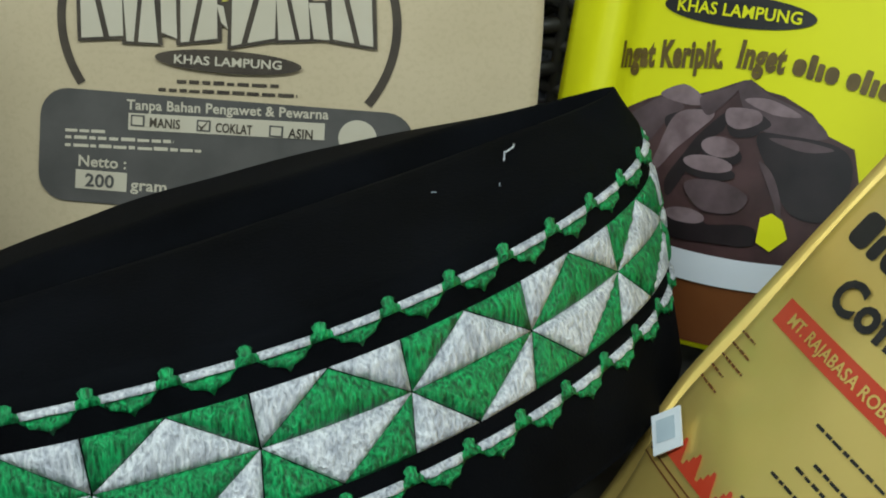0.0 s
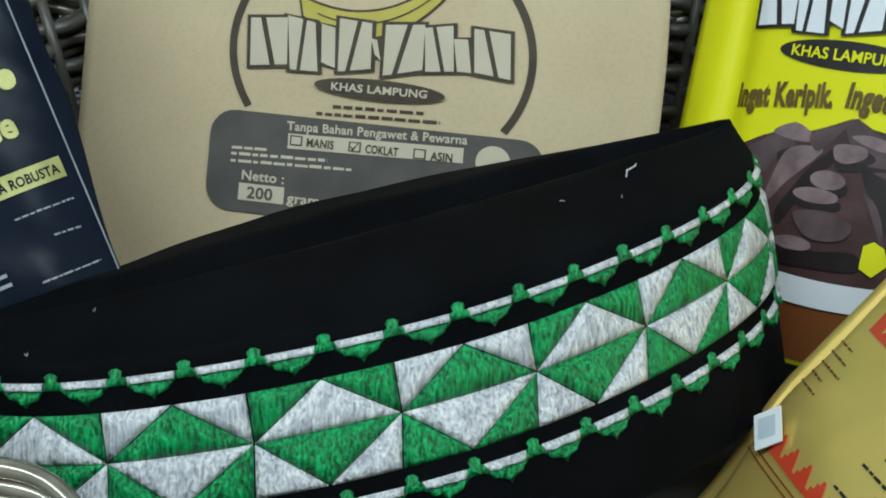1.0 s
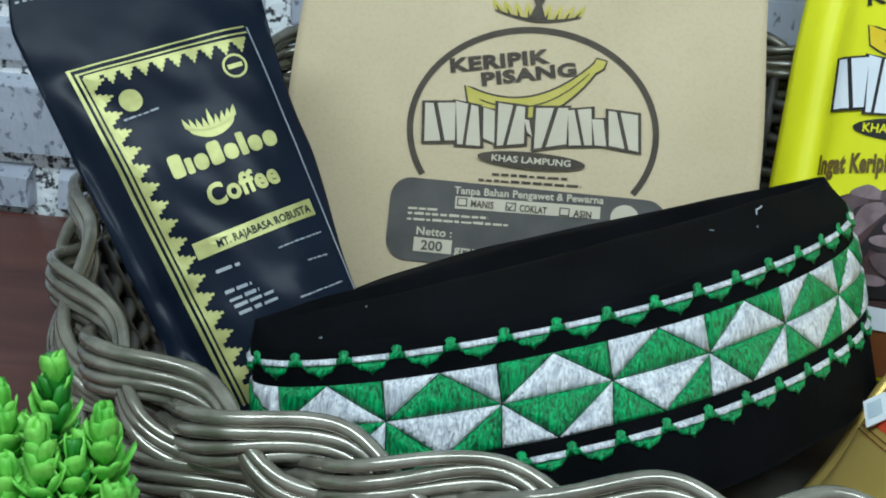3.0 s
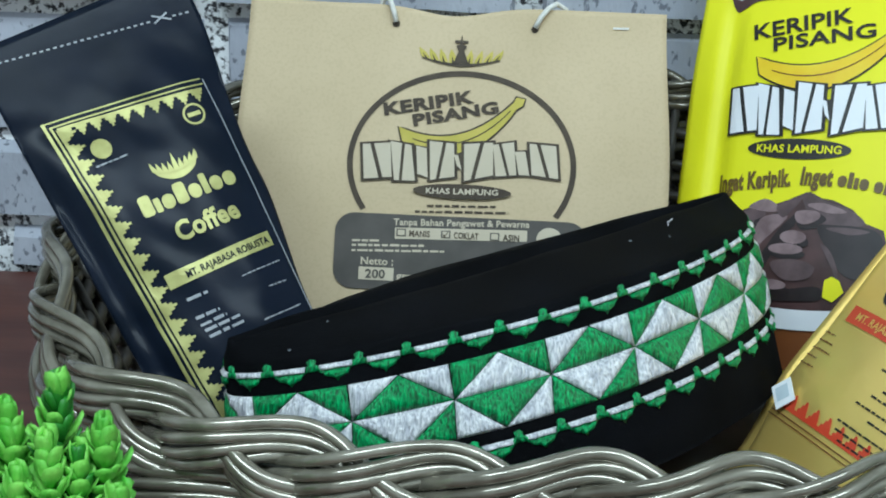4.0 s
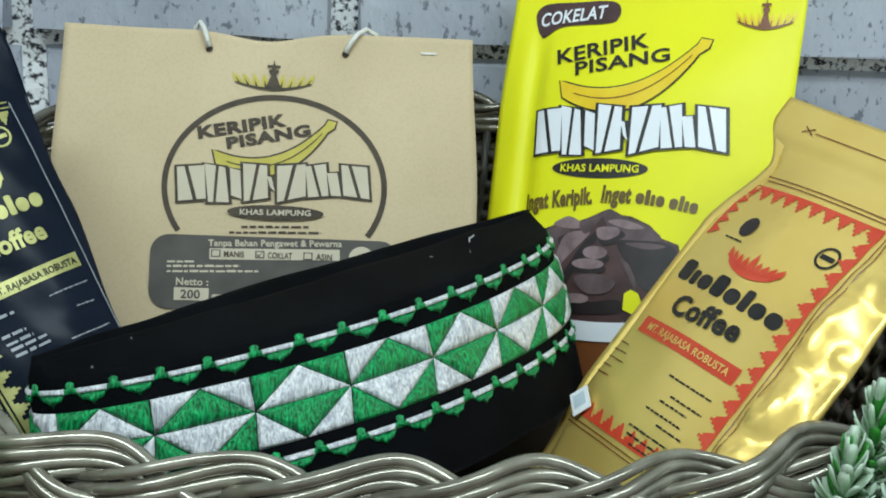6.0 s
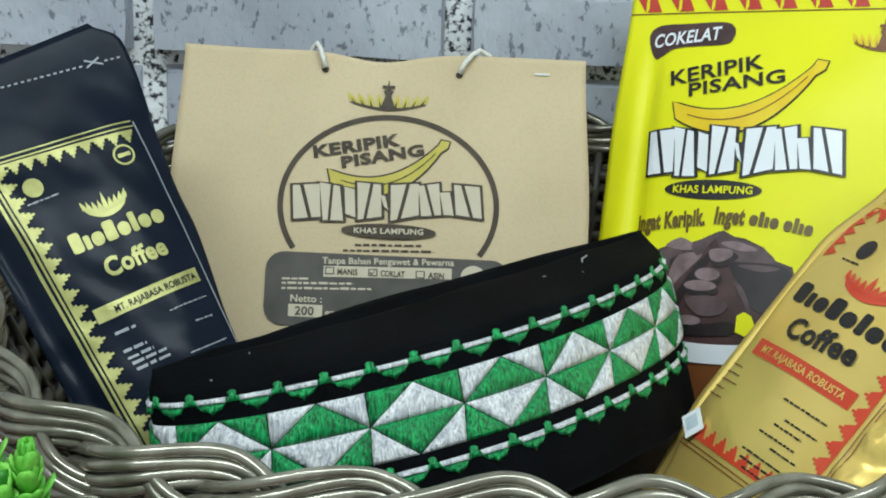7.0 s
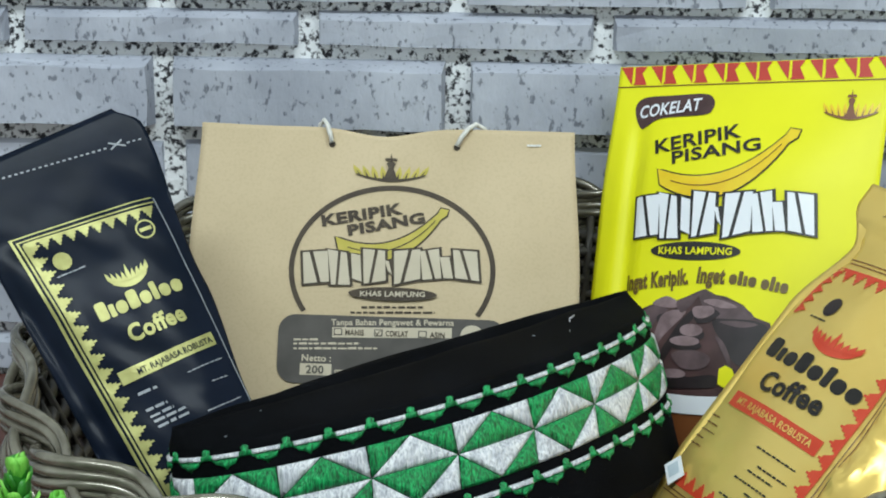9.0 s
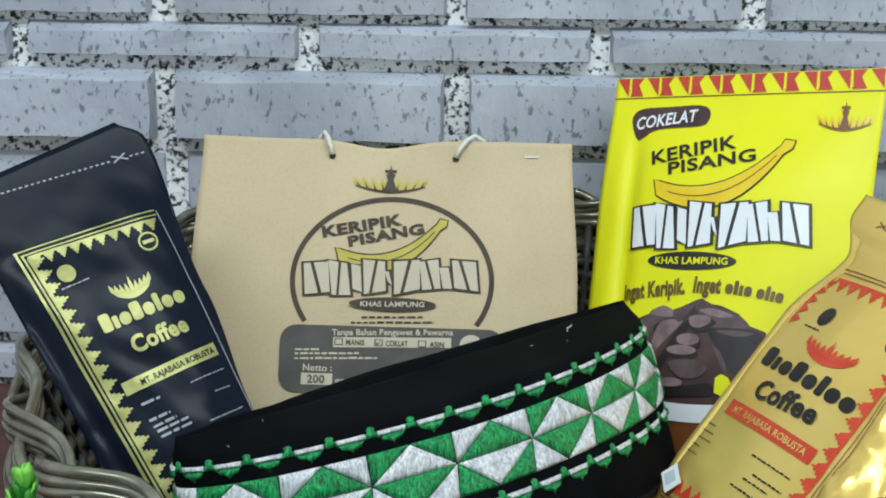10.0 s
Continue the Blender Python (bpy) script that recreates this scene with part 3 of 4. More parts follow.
    for y, w in ((-0.1432, 0.016), (-0.1459, 0.043), (-0.1490, 0.054)):
        c.bar("small_print", (0.0678, y), (0.0678 + w, y + 0.03 * w), 0.0014, M_LETTERING, 0.0013)
    c.text("writing", "Netto :", (0.0735, -0.1562), (0.0925, -0.1562), 0.0042, M_LETTERING, 0.0014)
    c.bar("weight_field", (0.0725, -0.1652), (0.0930, -0.1652), 0.0075, M_LETTERING, 0.0013)
    c.text("writing", "200", (0.0765, -0.1640), (0.0880, -0.1640), 0.0050, M_GREYINK, 0.0017)
    c.text("writing", "gram", (0.0945, -0.1642), (0.1090, -0.1642), 0.0044, M_LETTERING, 0.0014)
    c.disc("seal_print", (0.1826, -0.1370), 0.0075, 0.0070, M_LETTERING, lift=0.0014)
    draw_spired_crown(c, 0.1262, -0.0352, 0.046, 0.0178, M_BANANA_K, M_INK)
    c.bar("staple", (0.2150, -0.0106), (0.2243, -0.0104), 0.0013, M_CORD, 0.0010)
    for x, dx in ((0.0868, -0.0075), (0.1690, 0.0150)):
        path = [Vector((x, -0.012, 0.0025)), Vector((x + dx * 0.2, -0.006, 0.004)), Vector((x + dx * 0.5, 0.0, 0.003)), Vector((x + dx * 0.8, 0.0035, 0.000)), Vector((x + dx * 1.2, 0.002, -0.006)), Vector((x + dx * 1.4, -0.01, -0.008))]
        tube("cord_handle", path, 0.0016, M_CORD, c.root, 8, label="white twisted cord handle")
        c.disc("eyelet", (x, -0.0125), 0.0022, 0.0022, M_INK, 14, 0.0006)


def build_yellow_pouch():
    def left(v):
        return 0.0 - 0.004 * smooth01(-v / 0.10)

    def right(v):
        return 0.186 - 0.004 * smooth01(-v / 0.10)

    def rise(s, q, u, v):
        p = pillow(s, q, 0.10)
        fold = -0.004 * math.exp(-((u - 0.020) / 0.006) ** 2) * smooth01((-v - 0.02) / 0.05)
        return 0.012 * p + fold + 0.0011 * noise.noise((u * 17, v * 14, 1)) * smooth01(-v / 0.03)

    def back(s, q):
        return 0.012 * pillow(s, q, 0.1)

    c = Card("yellow_chips_pouch", (0.1715, 0.270, 0.2672), (0.8838, -0.4494, 0.1301), (-0.4577, -0.7729, 0.4394),
             "bright yellow stand-up pouch of chocolate banana chips", "pouch", left, right, -0.262, 0.0, rise, back)
    c.body("body", M_YELLOW)
    n = 17
    for i in range(n):
        x = 0.186 * i / n
        w = 0.186 / n
        if i % 2 == 0:
            c.poly("red_triangle", [(x + 0.001, -0.0005), (x + w * 0.9, -0.0005), (x + w * 0.9, -0.0136)], M_RED)
            c.poly("red_triangle", [(x + w, -0.0136), (x + w * 1.45, -0.0030), (x + w * 1.9, -0.0136)], M_RED)
        else:
            c.poly("red_triangle", [(x + w * 0.05, -0.0005), (x + w * 0.85, -0.0005), (x + w * 0.1, -0.0124)], M_RED)
    c.bar("band_line", (0.0, -0.0152), (0.186, -0.0156), 0.0007, M_BROWN)
    c.poly("flavour_badge", wavy([(0.0205, -0.0450), (0.0165, -0.0380), (0.0152, -0.0285), (0.0220, -0.0230), (0.0420, -0.0222), (0.0640, -0.0219), (0.0710, -0.0262), (0.0710, -0.0330), (0.0650, -0.0372), (0.0360, -0.0386), (0.0255, -0.0435)]), M_CHOC, 0.0006)
    c.text("writing", "COKELAT", (0.0196, -0.0382), (0.0640, -0.0336), 0.0086, M_WHITE, 0.0020, shear=0.2)
    c.text("writing", "KERIPIK", (0.0350, -0.0643), (0.0935, -0.0535), 0.0096, M_BLACK)
    c.text("writing", "PISANG", (0.0482, -0.0720), (0.1078, -0.0626), 0.0086, M_BLACK)
    out, ridge = banana((0.0385, -0.0752), (0.1235, -0.0525), 0.0150, 0.0175, 0.0115)
    c.poly("banana_edge", grown(out, 0.0010), M_BLACK, 0.0006)
    c.poly("banana_print", out, M_BANANA_Y, 0.0011)
    c.poly("banana_ridge", ridge, M_BROWN, 0.0014)
    block_word(c, "brand_mark", (0.0262, -0.1208), (0.1480, -0.1188), 0.0258, M_WHITE, M_BLACK, 0.0016, (1.3, 1.0, 0.55, 1.15, 0.3, 1.35, 1.0, 0.55, 1.25), 3, 0.0016)
    c.disc("oval_print", (0.0706, -0.1312), 0.0310, 0.0062, M_BLACK, lift=0.0006)
    c.text("writing", "KHAS LAMPUNG", (0.0455, -0.1334), (0.0960, -0.1334), 0.0046, M_YELLOW, 0.0011)
    c.text("writing", "Ingat Keripik,", (0.0235, -0.1578), (0.0685, -0.1528), 0.0098, M_SLOGAN, 0.0008, bold=0.05, shear=0.12)
    c.text("writing", "Inget", (0.0740, -0.1518), (0.0930, -0.1520), 0.0098, M_SLOGAN, 0.0008, bold=0.05, shear=0.12)
    dot_word(c, "slogan_mark", (0.0955, -0.1522), (0.1130, -0.1540), 0.0066, 0.0092, "otso", M_SLOGAN, 0.0008)
    dot_word(c, "slogan_mark", (0.1160, -0.1545), (0.1330, -0.1572), 0.0066, 0.0092, "otso", M_SLOGAN, 0.0008)
    # printed heap of chocolate-coated chips on a white plate
    heap = [(0.024, -0.2265), (0.021, -0.1900), (0.027, -0.1760), (0.0396, -0.1691), (0.0475, -0.1660), (0.0540, -0.1612), (0.0612, -0.1642), (0.0677, -0.1617), (0.0764, -0.1575),
            (0.0808, -0.1561), (0.0879, -0.1596), (0.0946, -0.1604), (0.1062, -0.1653), (0.1135, -0.1726), (0.1240, -0.1760), (0.1300, -0.1950), (0.1280, -0.2265)]
    c.poly("chocolate_print", heap, M_CHOC, 0.0006)

    def chip(pts, material, layer):
        c.poly("chip_print", wavy(pts), material, 0.0009 + 0.00004 * layer)
    chip(((0.029, -0.182), (0.040, -0.171), (0.0476, -0.1671), (0.056, -0.170), (0.0508, -0.175), (0.046, -0.182), (0.038, -0.196), (0.030, -0.205)), M_CHOC_P, 0)
    chip(((0.045, -0.1665), (0.054, -0.1615), (0.062, -0.1645), (0.064, -0.168), (0.056, -0.169)), M_CHOC_L, 1)
    chip(((0.049, -0.1750), (0.058, -0.171), (0.066, -0.1690), (0.060, -0.174), (0.052, -0.180)), M_CHOC_D, 2)
    chip(((0.053, -0.1735), (0.064, -0.1700), (0.069, -0.1717), (0.061, -0.181), (0.0547, -0.188), (0.0507, -0.194), (0.046, -0.198), (0.048, -0.188)), M_CHOC_L, 3)
    chip(((0.062, -0.1655), (0.072, -0.1605), (0.078, -0.1580), (0.072, -0.167), (0.066, -0.172)), M_CHOC_P, 4)
    chip(((0.0743, -0.1692), (0.065, -0.1786), (0.0593, -0.188), (0.0535, -0.199), (0.056, -0.205), (0.063, -0.192), (0.070, -0.1805), (0.074, -0.176)), M_CHOC_D, 5)
    chip(((0.0765, -0.1590), (0.0808, -0.1566), (0.0891, -0.1607), (0.1063, -0.1664), (0.1136, -0.1737), (0.0985, -0.1756), (0.0873, -0.1740), (0.081, -0.1688)), M_CHOC_P, 6)
    chip(((0.080, -0.1640), (0.090, -0.1625), (0.103, -0.1670), (0.092, -0.1680)), M_CHOC_L, 7)
    chip(((0.083, -0.1700), (0.088, -0.1690), (0.092, -0.1720), (0.087, -0.1750)), M_CHOC_D, 8)
    chip(((0.0742, -0.1681), (0.0860, -0.1674), (0.0878, -0.1715), (0.0807, -0.1752), (0.0749, -0.1740)), M_CHOC_L, 9)
    chip(((0.0750, -0.1745), (0.0807, -0.1757), (0.0880, -0.1722), (0.0870, -0.1768), (0.0780, -0.1785)), M_CHOC_D, 10)
    chip(((0.0874, -0.1765), (0.0984, -0.1748), (0.1182, -0.1760), (0.1250, -0.1842), (0.1220, -0.2020), (0.1060, -0.2040), (0.0932, -0.1880)), M_CHOC_D, 11)
    chip(((0.0920, -0.1770), (0.1050, -0.1760), (0.1170, -0.1775), (0.1060, -0.1800)), M_CHOC_P, 12)
    chip(((0.0900, -0.1860), (0.0960, -0.1900), (0.1010, -0.2000), (0.1020, -0.2090), (0.0985, -0.2010), (0.0940, -0.1930)), M_CHOC_P, 13)
    for (x, y, rx, ry), layer in zip(((0.0738, -0.1832, 0.0078, 0.0040), (0.0700, -0.1903, 0.0102, 0.0032), (0.0640, -0.2115, 0.0085, 0.0030)), (14, 16, 18)):
        c.disc("chip_shadow", (x + 0.0012, y - 0.0028), rx * 1.05, ry, M_CHOC_D, 20, 0.0009 + 0.00004 * layer)
        c.disc("chip_print", (x, y), rx, ry, M_CHOC_L, 20, 0.0009 + 0.00004 * (layer + 1))
    chip(((0.052, -0.2150), (0.070, -0.2140), (0.091, -0.2110), (0.0930, -0.2180), (0.0800, -0.2200), (0.056, -0.2205)), M_CHOC_D, 20)
    chip(((0.062, -0.1990), (0.076, -0.1960), (0.088, -0.2000), (0.084, -0.2070), (0.070, -0.2080)), M_CHOC_P, 21)
    c.poly("plate_print", [(0.020 + 0.114 * i / 20, -0.2190 - 0.0060 * math.sin(math.pi * i / 20)) for i in range(21)] + [(0.134 - 0.114 * i / 20, -0.2300 - 0.0065 * math.sin(math.pi * i / 20)) for i in range(21)], M_WHITE, 0.0020)
    c.poly("brown_field", [(-0.002, -0.2600), (0.184, -0.2600), (0.184, -0.2400), (0.134, -0.2295), (0.077, -0.2350), (0.020, -0.2295), (-0.002, -0.2390)], M_BROWN, 0.0006)
    c.poly("banana_slice", [(0.0945, -0.2070), (0.0985, -0.2045), (0.1031, -0.2065), (0.1060, -0.2130), (0.1000, -0.2190), (0.0942, -0.2165)], M_YELLOW, 0.0019)
    draw_spired_crown(c, 0.1620, -0.0405, 0.033, 0.0190, M_BANANA_Y, M_BROWN)


def build_black_pouch():
    def left(v):
        return -0.0310 + 0.008 * smooth01((v - 0.12) / 0.03)

    def right(v):
        return 0.0700 + 0.014 * smooth01((v - 0.03) / 0.10) - 0.011 * smooth01((0.03 - v) / 0.08) - 0.012 * smooth01((v - 0.126) / 0.019) ** 2

    def rise(s, q, u, v):
        p = pillow(s, q, 0.16)
        crease = 0.0035 * math.exp(-((u + 0.024 + 0.05 * (v - 0.02)) / 0.004) ** 2) * smooth01((0.09 - v) / 0.05)
        return 0.011 * p - crease + (0.0022 * noise.noise((u * 24, v * 16, 7)) + 0.0012 * noise.noise((u * 60 + v * 25, v * 40, 3)) + 0.0055 * abs(noise.noise((u * 30 + v * 14, v * 22 - u * 10, 4))) * smooth01((0.30 - s) / 0.2)) * smooth01((0.13 - v) / 0.05)

    def back(s, q):
        return 0.012 * pillow(s, q, 0.16)

    c = Card("black_coffee_pouch", (-0.121, 0.0087, 0.1311), (0.7888, 0.5344, 0.3037), (0.3187, -0.778, 0.5414),
             "black coffee pouch with pale gold stepped border and lettering", "pouch", left, right, -0.125, 0.1450, rise, back)
    c.body("body", M_NAVY)
    # border: double line and stepped band at the top and one side
    tl, tr, bl = Vector((-0.0172, 0.0975)), Vector((0.0655, 0.0860)), Vector((-0.0150, -0.0720))
    for k in (0.0, 0.0030):
        c.bar("border_line", tl + Vector((k, -k)), tr + Vector((0, -k)), -0.0008, M_LIME)
        c.bar("border_line", bl + Vector((k, 0)), tl + Vector((k, -k)), -0.0012 if k else -0.0016, M_LIME)
    stepped(c, "stepped_band", tl + Vector((0.0062, -0.0050)), tr + Vector((-0.002, -0.0050)), 0.0068, M_LIME, 0.0005, -1)
    stepped(c, "stepped_band", bl + Vector((0.0052, 0)), tl + Vector((0.0052, -0.006)), 0.0080, M_LIME, 0.0006, -1)
    c.bar("border_line", (0.0570, -0.060), (0.0662, 0.0850), -0.0006, M_SILVER)
    c.disc("round_seal", (0.0027, 0.0731), 0.0052, 0.0055, M_LIME)
    c.bar("small_print", (-0.0043, 0.0650), (0.0127, 0.0643), 0.0009, M_SILVER)
    c.ring("ring_seal", (0.0527, 0.0696), 0.0058, 0.0058, 0.0011, M_LIME)
    c.bar("ring_seal_mark", (0.0492, 0.0688), (0.0562, 0.0682), 0.0022, M_LIME)
    draw_crown(c, (0.0303, 0.0470), 0.0245, 0.0105, M_LIME, tilt=-0.10)
    dot_word(c, "brand_mark", (0.0042, 0.0315), (0.0552, 0.0284), 0.0076, 0.0110, "TsoTotoo", M_LIME, 0.0005)
    c.text("writing", "Coffee", (0.0138, 0.0138), (0.0480, 0.0122), 0.0096, M_LIME, bold=0.035)
    c.bar("variety_strip", (-0.0019, -0.0055), (0.0565, -0.0078), 0.0078, M_LIME)
    c.text("writing", "MT. RAJABASA ROBUSTA", (0.0085, -0.0040), (0.0550, -0.0058), 0.0036, M_NAVY, 0.0009)
    for i, (x, y, w) in enumerate(((0.0028, -0.0142, 0.011), (0.0023, -0.0243, 0.0125), (0.0026, -0.0283, 0.014), (0.0033, -0.0317, 0.019), (0.0038, -0.0353, 0.019))):
        c.bar("small_print", (x, y), (x + w, y - 0.0008), 0.0017, M_SILVER)
    for x, y, w in ((0.0330, -0.0155, 0.022), (0.0430, -0.0260, 0.010), (0.0320, -0.0400, 0.022)):
        c.bar("small_print", (x, y), (x + w, y - 0.0010), 0.0008, M_SILVER)
    # dotted tear line
    for i in range(30):
        x = -0.024 + 0.104 * i / 30
        if 0.058 < x < 0.068:
            continue
        y = 0.1349 - 0.0149 * (x + 0.024) / 0.104
        c.bar("tear_dot", (x, y), (x + 0.0018, y - 0.0003), 0.0010, M_SILVER)
    for s in (-1, 1):
        c.bar("scissors_mark", (0.0595, 0.1236 + 0.0022 * s), (0.0680, 0.1223 - 0.0022 * s), 0.0010, M_SILVER, 0.0008)


def build_gold_pouch():
    def left(v):
        return -0.0050 + 0.014 * smooth01((v - 0.06) / 0.05) - 0.018 * smooth01((v - 0.105) / 0.03) + 0.010 * smooth01((-0.04 - v) / 0.06)

    def right(v):
        return 0.1300 + 0.006 * smooth01((0.10 - v) / 0.08) - 0.004 * smooth01((-0.02 - v) / 0.05)

    def rise(s, q, u, v):
        p = pillow(s, q, 0.18)
        seal = -0.002 * math.exp(-((v - 0.118) / 0.004) ** 2)
        edge = -0.007 * (1 - smooth01(s / 0.075)) * smooth01((0.125 - v) / 0.03)
        return 0.013 * p + seal + edge + (0.0022 * noise.noise((u * 26, v * 18, 11)) + (0.0060 * abs(noise.noise((u * 46 + v * 12, v * 34, 5))) + 0.0034 * abs(noise.noise((u * 110 + v * 40, v * 84, 8)))) * smooth01((s - 0.72) / 0.12)) * smooth01((0.12 - v) / 0.04)

    def back(s, q):
        return 0.012 * pillow(s, q, 0.18)

    c = Card("gold_coffee_pouch", (0.2251, 0.0547, 0.1175), (0.4784, -0.8772, -0.0412), (-0.6453, -0.383, 0.661),
             "shiny gold foil coffee pouch with a red stepped border", "pouch", left, right, -0.116, 0.1470, rise, back)
    c.body("body", M_GOLD)
    tl, tr, bl, br = Vector((0.0085, 0.0925)), Vector((0.1040, 0.0960)), Vector((0.0080, -0.0650)), Vector((0.1020, -0.0650))
    for k in (-0.0035, -0.0060):
        c.bar("border_line", tl + Vector((k, -k)), tr + Vector((-k, -k)), 0.0006, M_BROWN)
        c.bar("border_line", bl + Vector((k, k)), br + Vector((-k, k)), 0.0006, M_BROWN)
        c.bar("border_line", br + Vector((-k, k)), tr + Vector((-k, -k)), 0.0006, M_BROWN)
    stepped(c, "stepped_band", tl, tr, 0.0085, M_GOLDRED, 0.0005, -1)
    stepped(c, "stepped_band", br, tr, 0.0085, M_GOLDRED, 0.0006, 1)
    stepped(c, "stepped_band", bl, br, 0.0085, M_GOLDRED, 0.0005, 1)
    stepped(c, "stepped_band", Vector((0.0085, 0.055)), tl, 0.0070, M_GOLDRED, 0.0006, -1)
    c.disc("round_seal", (0.0340, 0.0669), 0.0056, 0.0065, M_CHOC_D)
    c.bar("small_print", (0.0240, 0.0568), (0.0375, 0.0568), 0.0012, M_BLACK)
    c.ring("ring_seal", (0.0890, 0.0695), 0.0068, 0.0068, 0.0014, M_BLACK)
    c.bar("ring_seal_mark", (0.0848, 0.0681), (0.0932, 0.0681), 0.0028, M_BLACK)
    draw_crown(c, (0.0560, 0.0450), 0.0400, 0.0120, M_GOLDRED)
    dot_word(c, "brand_mark", (0.0122, 0.0252), (0.0945, 0.0230), 0.0088, 0.0125, "TsoTotoo", M_BLACK, 0.0005)
    c.text("writing", "Coffee", (0.0258, 0.0060), (0.0780, 0.0085), 0.0116, M_BLACK, bold=0.035)
    c.bar("variety_strip", (0.0119, -0.0101), (0.0916, -0.0108), 0.0096, M_GOLDRED)
    c.text("writing", "MT. RAJABASA ROBUSTA", (0.0185, -0.0073), (0.0860, -0.0080), 0.0042, M_GOLD, 0.0009)
    for x, y, w in ((0.047, -0.0200, 0.040), (0.056, -0.0290, 0.030), (0.052, -0.0335, 0.026), (0.047, -0.0400, 0.034), (0.060, -0.0450, 0.024), (0.045, -0.0520, 0.042), (0.047, -0.0565, 0.036), (0.052, -0.0605, 0.030)):
        c.bar("small_print", (x + 0.009, y - 0.003), (x + 0.009 + w * 0.8, y - 0.003), 0.0012, M_BLACK)
    for i in range(5):
        c.bar("small_print", (0.004, -0.020 - 0.005 * i), (0.014 + 0.003 * (i % 3), -0.020 - 0.005 * i), 0.0009, M_BROWN)
    for s in (-1, 1):
        c.bar("scissors_mark", (0.0150, 0.1315 + 0.0020 * s), (0.0225, 0.1315 - 0.0020 * s), 0.0008, M_BROWN)
    c.bar("tear_line", (0.0240, 0.1312), (0.1200, 0.1320), 0.0006, M_BROWN)


# ---- cap ----
CAP_M = (0.053, 0.032, 0.0985)
CAP_N = Vector((-0.2323, 0.1884, 1.0)).normalized()
CAP_E1 = Vector((math.cos(0.5611), math.sin(0.5611), 0))
CAP_E1 = (CAP_E1 - CAP_N * CAP_E1.dot(CAP_N)).normalized()
CAP_E2 = CAP_E1.cross(CAP_N)
CAP_TOP, CAP_LOW = 0.0422, -0.0550


def cap_outline(n=480):
    """The cap's oval at the middle of its band, in even steps, from the left end along the near side."""
    m, p, a, b = 1600, 1.774, 0.1571, 0.0813
    raw = []
    for i in range(m):
        c, s = math.cos(2 * math.pi * i / m), math.sin(2 * math.pi * i / m)
        raw.append((-a * math.copysign(abs(c) ** (2 / p), c), b * math.copysign(abs(s) ** (2 / p), s)))
    acc = [0.0]
    for i in range(m):
        acc.append(acc[-1] + math.dist(raw[i], raw[(i + 1) % m]))
    out, j = [], 0
    for k in range(n):
        goal = acc[-1] * k / n
        while acc[j + 1] < goal:
            j += 1
        f = (goal - acc[j]) / (acc[j + 1] - acc[j])
        q, r = raw[j], raw[(j + 1) % m]
        out.append((q[0] + (r[0] - q[0]) * f, q[1] + (r[1] - q[1]) * f))
    return out, acc[-1]


CAP_RING, CAP_LEN = cap_outline()


CAP_BEND = 0.0318    # up to here the side stands upright, above it the crown folds inwards


def cap_squeeze(h):
    """How the side keeps upright and the crown folds in towards its top edge: scale along and across."""
    if h > CAP_BEND:
        f = (h - CAP_BEND) / (CAP_TOP - CAP_BEND)
        return 1 - 0.0434 * (0.55 + 0.45 * f), 0.985 - 0.736 * f ** 1.08
    if h > 0:
        return 1 - 0.0239 * h / CAP_BEND, 1 - 0.015 * h / CAP_BEND
    return 1.0, 1 + 0.13 * h / CAP_LOW


def cap_point(d, h, lift=0.0):
    """A point of the cap's side: d along the outline from its left end, h above the middle of the band."""
    n = len(CAP_RING)
    k = (d / CAP_LEN * n) % n
    i = int(k)
    f = k - i
    a, b = CAP_RING[i % n], CAP_RING[(i + 1) % n]
    p, q = CAP_RING[(i - 2) % n], CAP_RING[(i + 3) % n]
    x, y = a[0] + (b[0] - a[0]) * f, a[1] + (b[1] - a[1]) * f
    t = Vector((q[0] - p[0], q[1] - p[1])).normalized()
    sa, sb = cap_squeeze(h)
    slope = abs(y) * (0.736 / (CAP_TOP - CAP_BEND) if h > CAP_BEND + 0.001 else 0.015 / CAP_BEND if h > 0 else 0.13 / CAP_LOW)
    out = Vector((-t.y, t.x, slope)).normalized() * lift
    return CAP_E1 * (x * sa + out.x) + CAP_E2 * (y * sb + out.y) + CAP_N * (h + out.z)


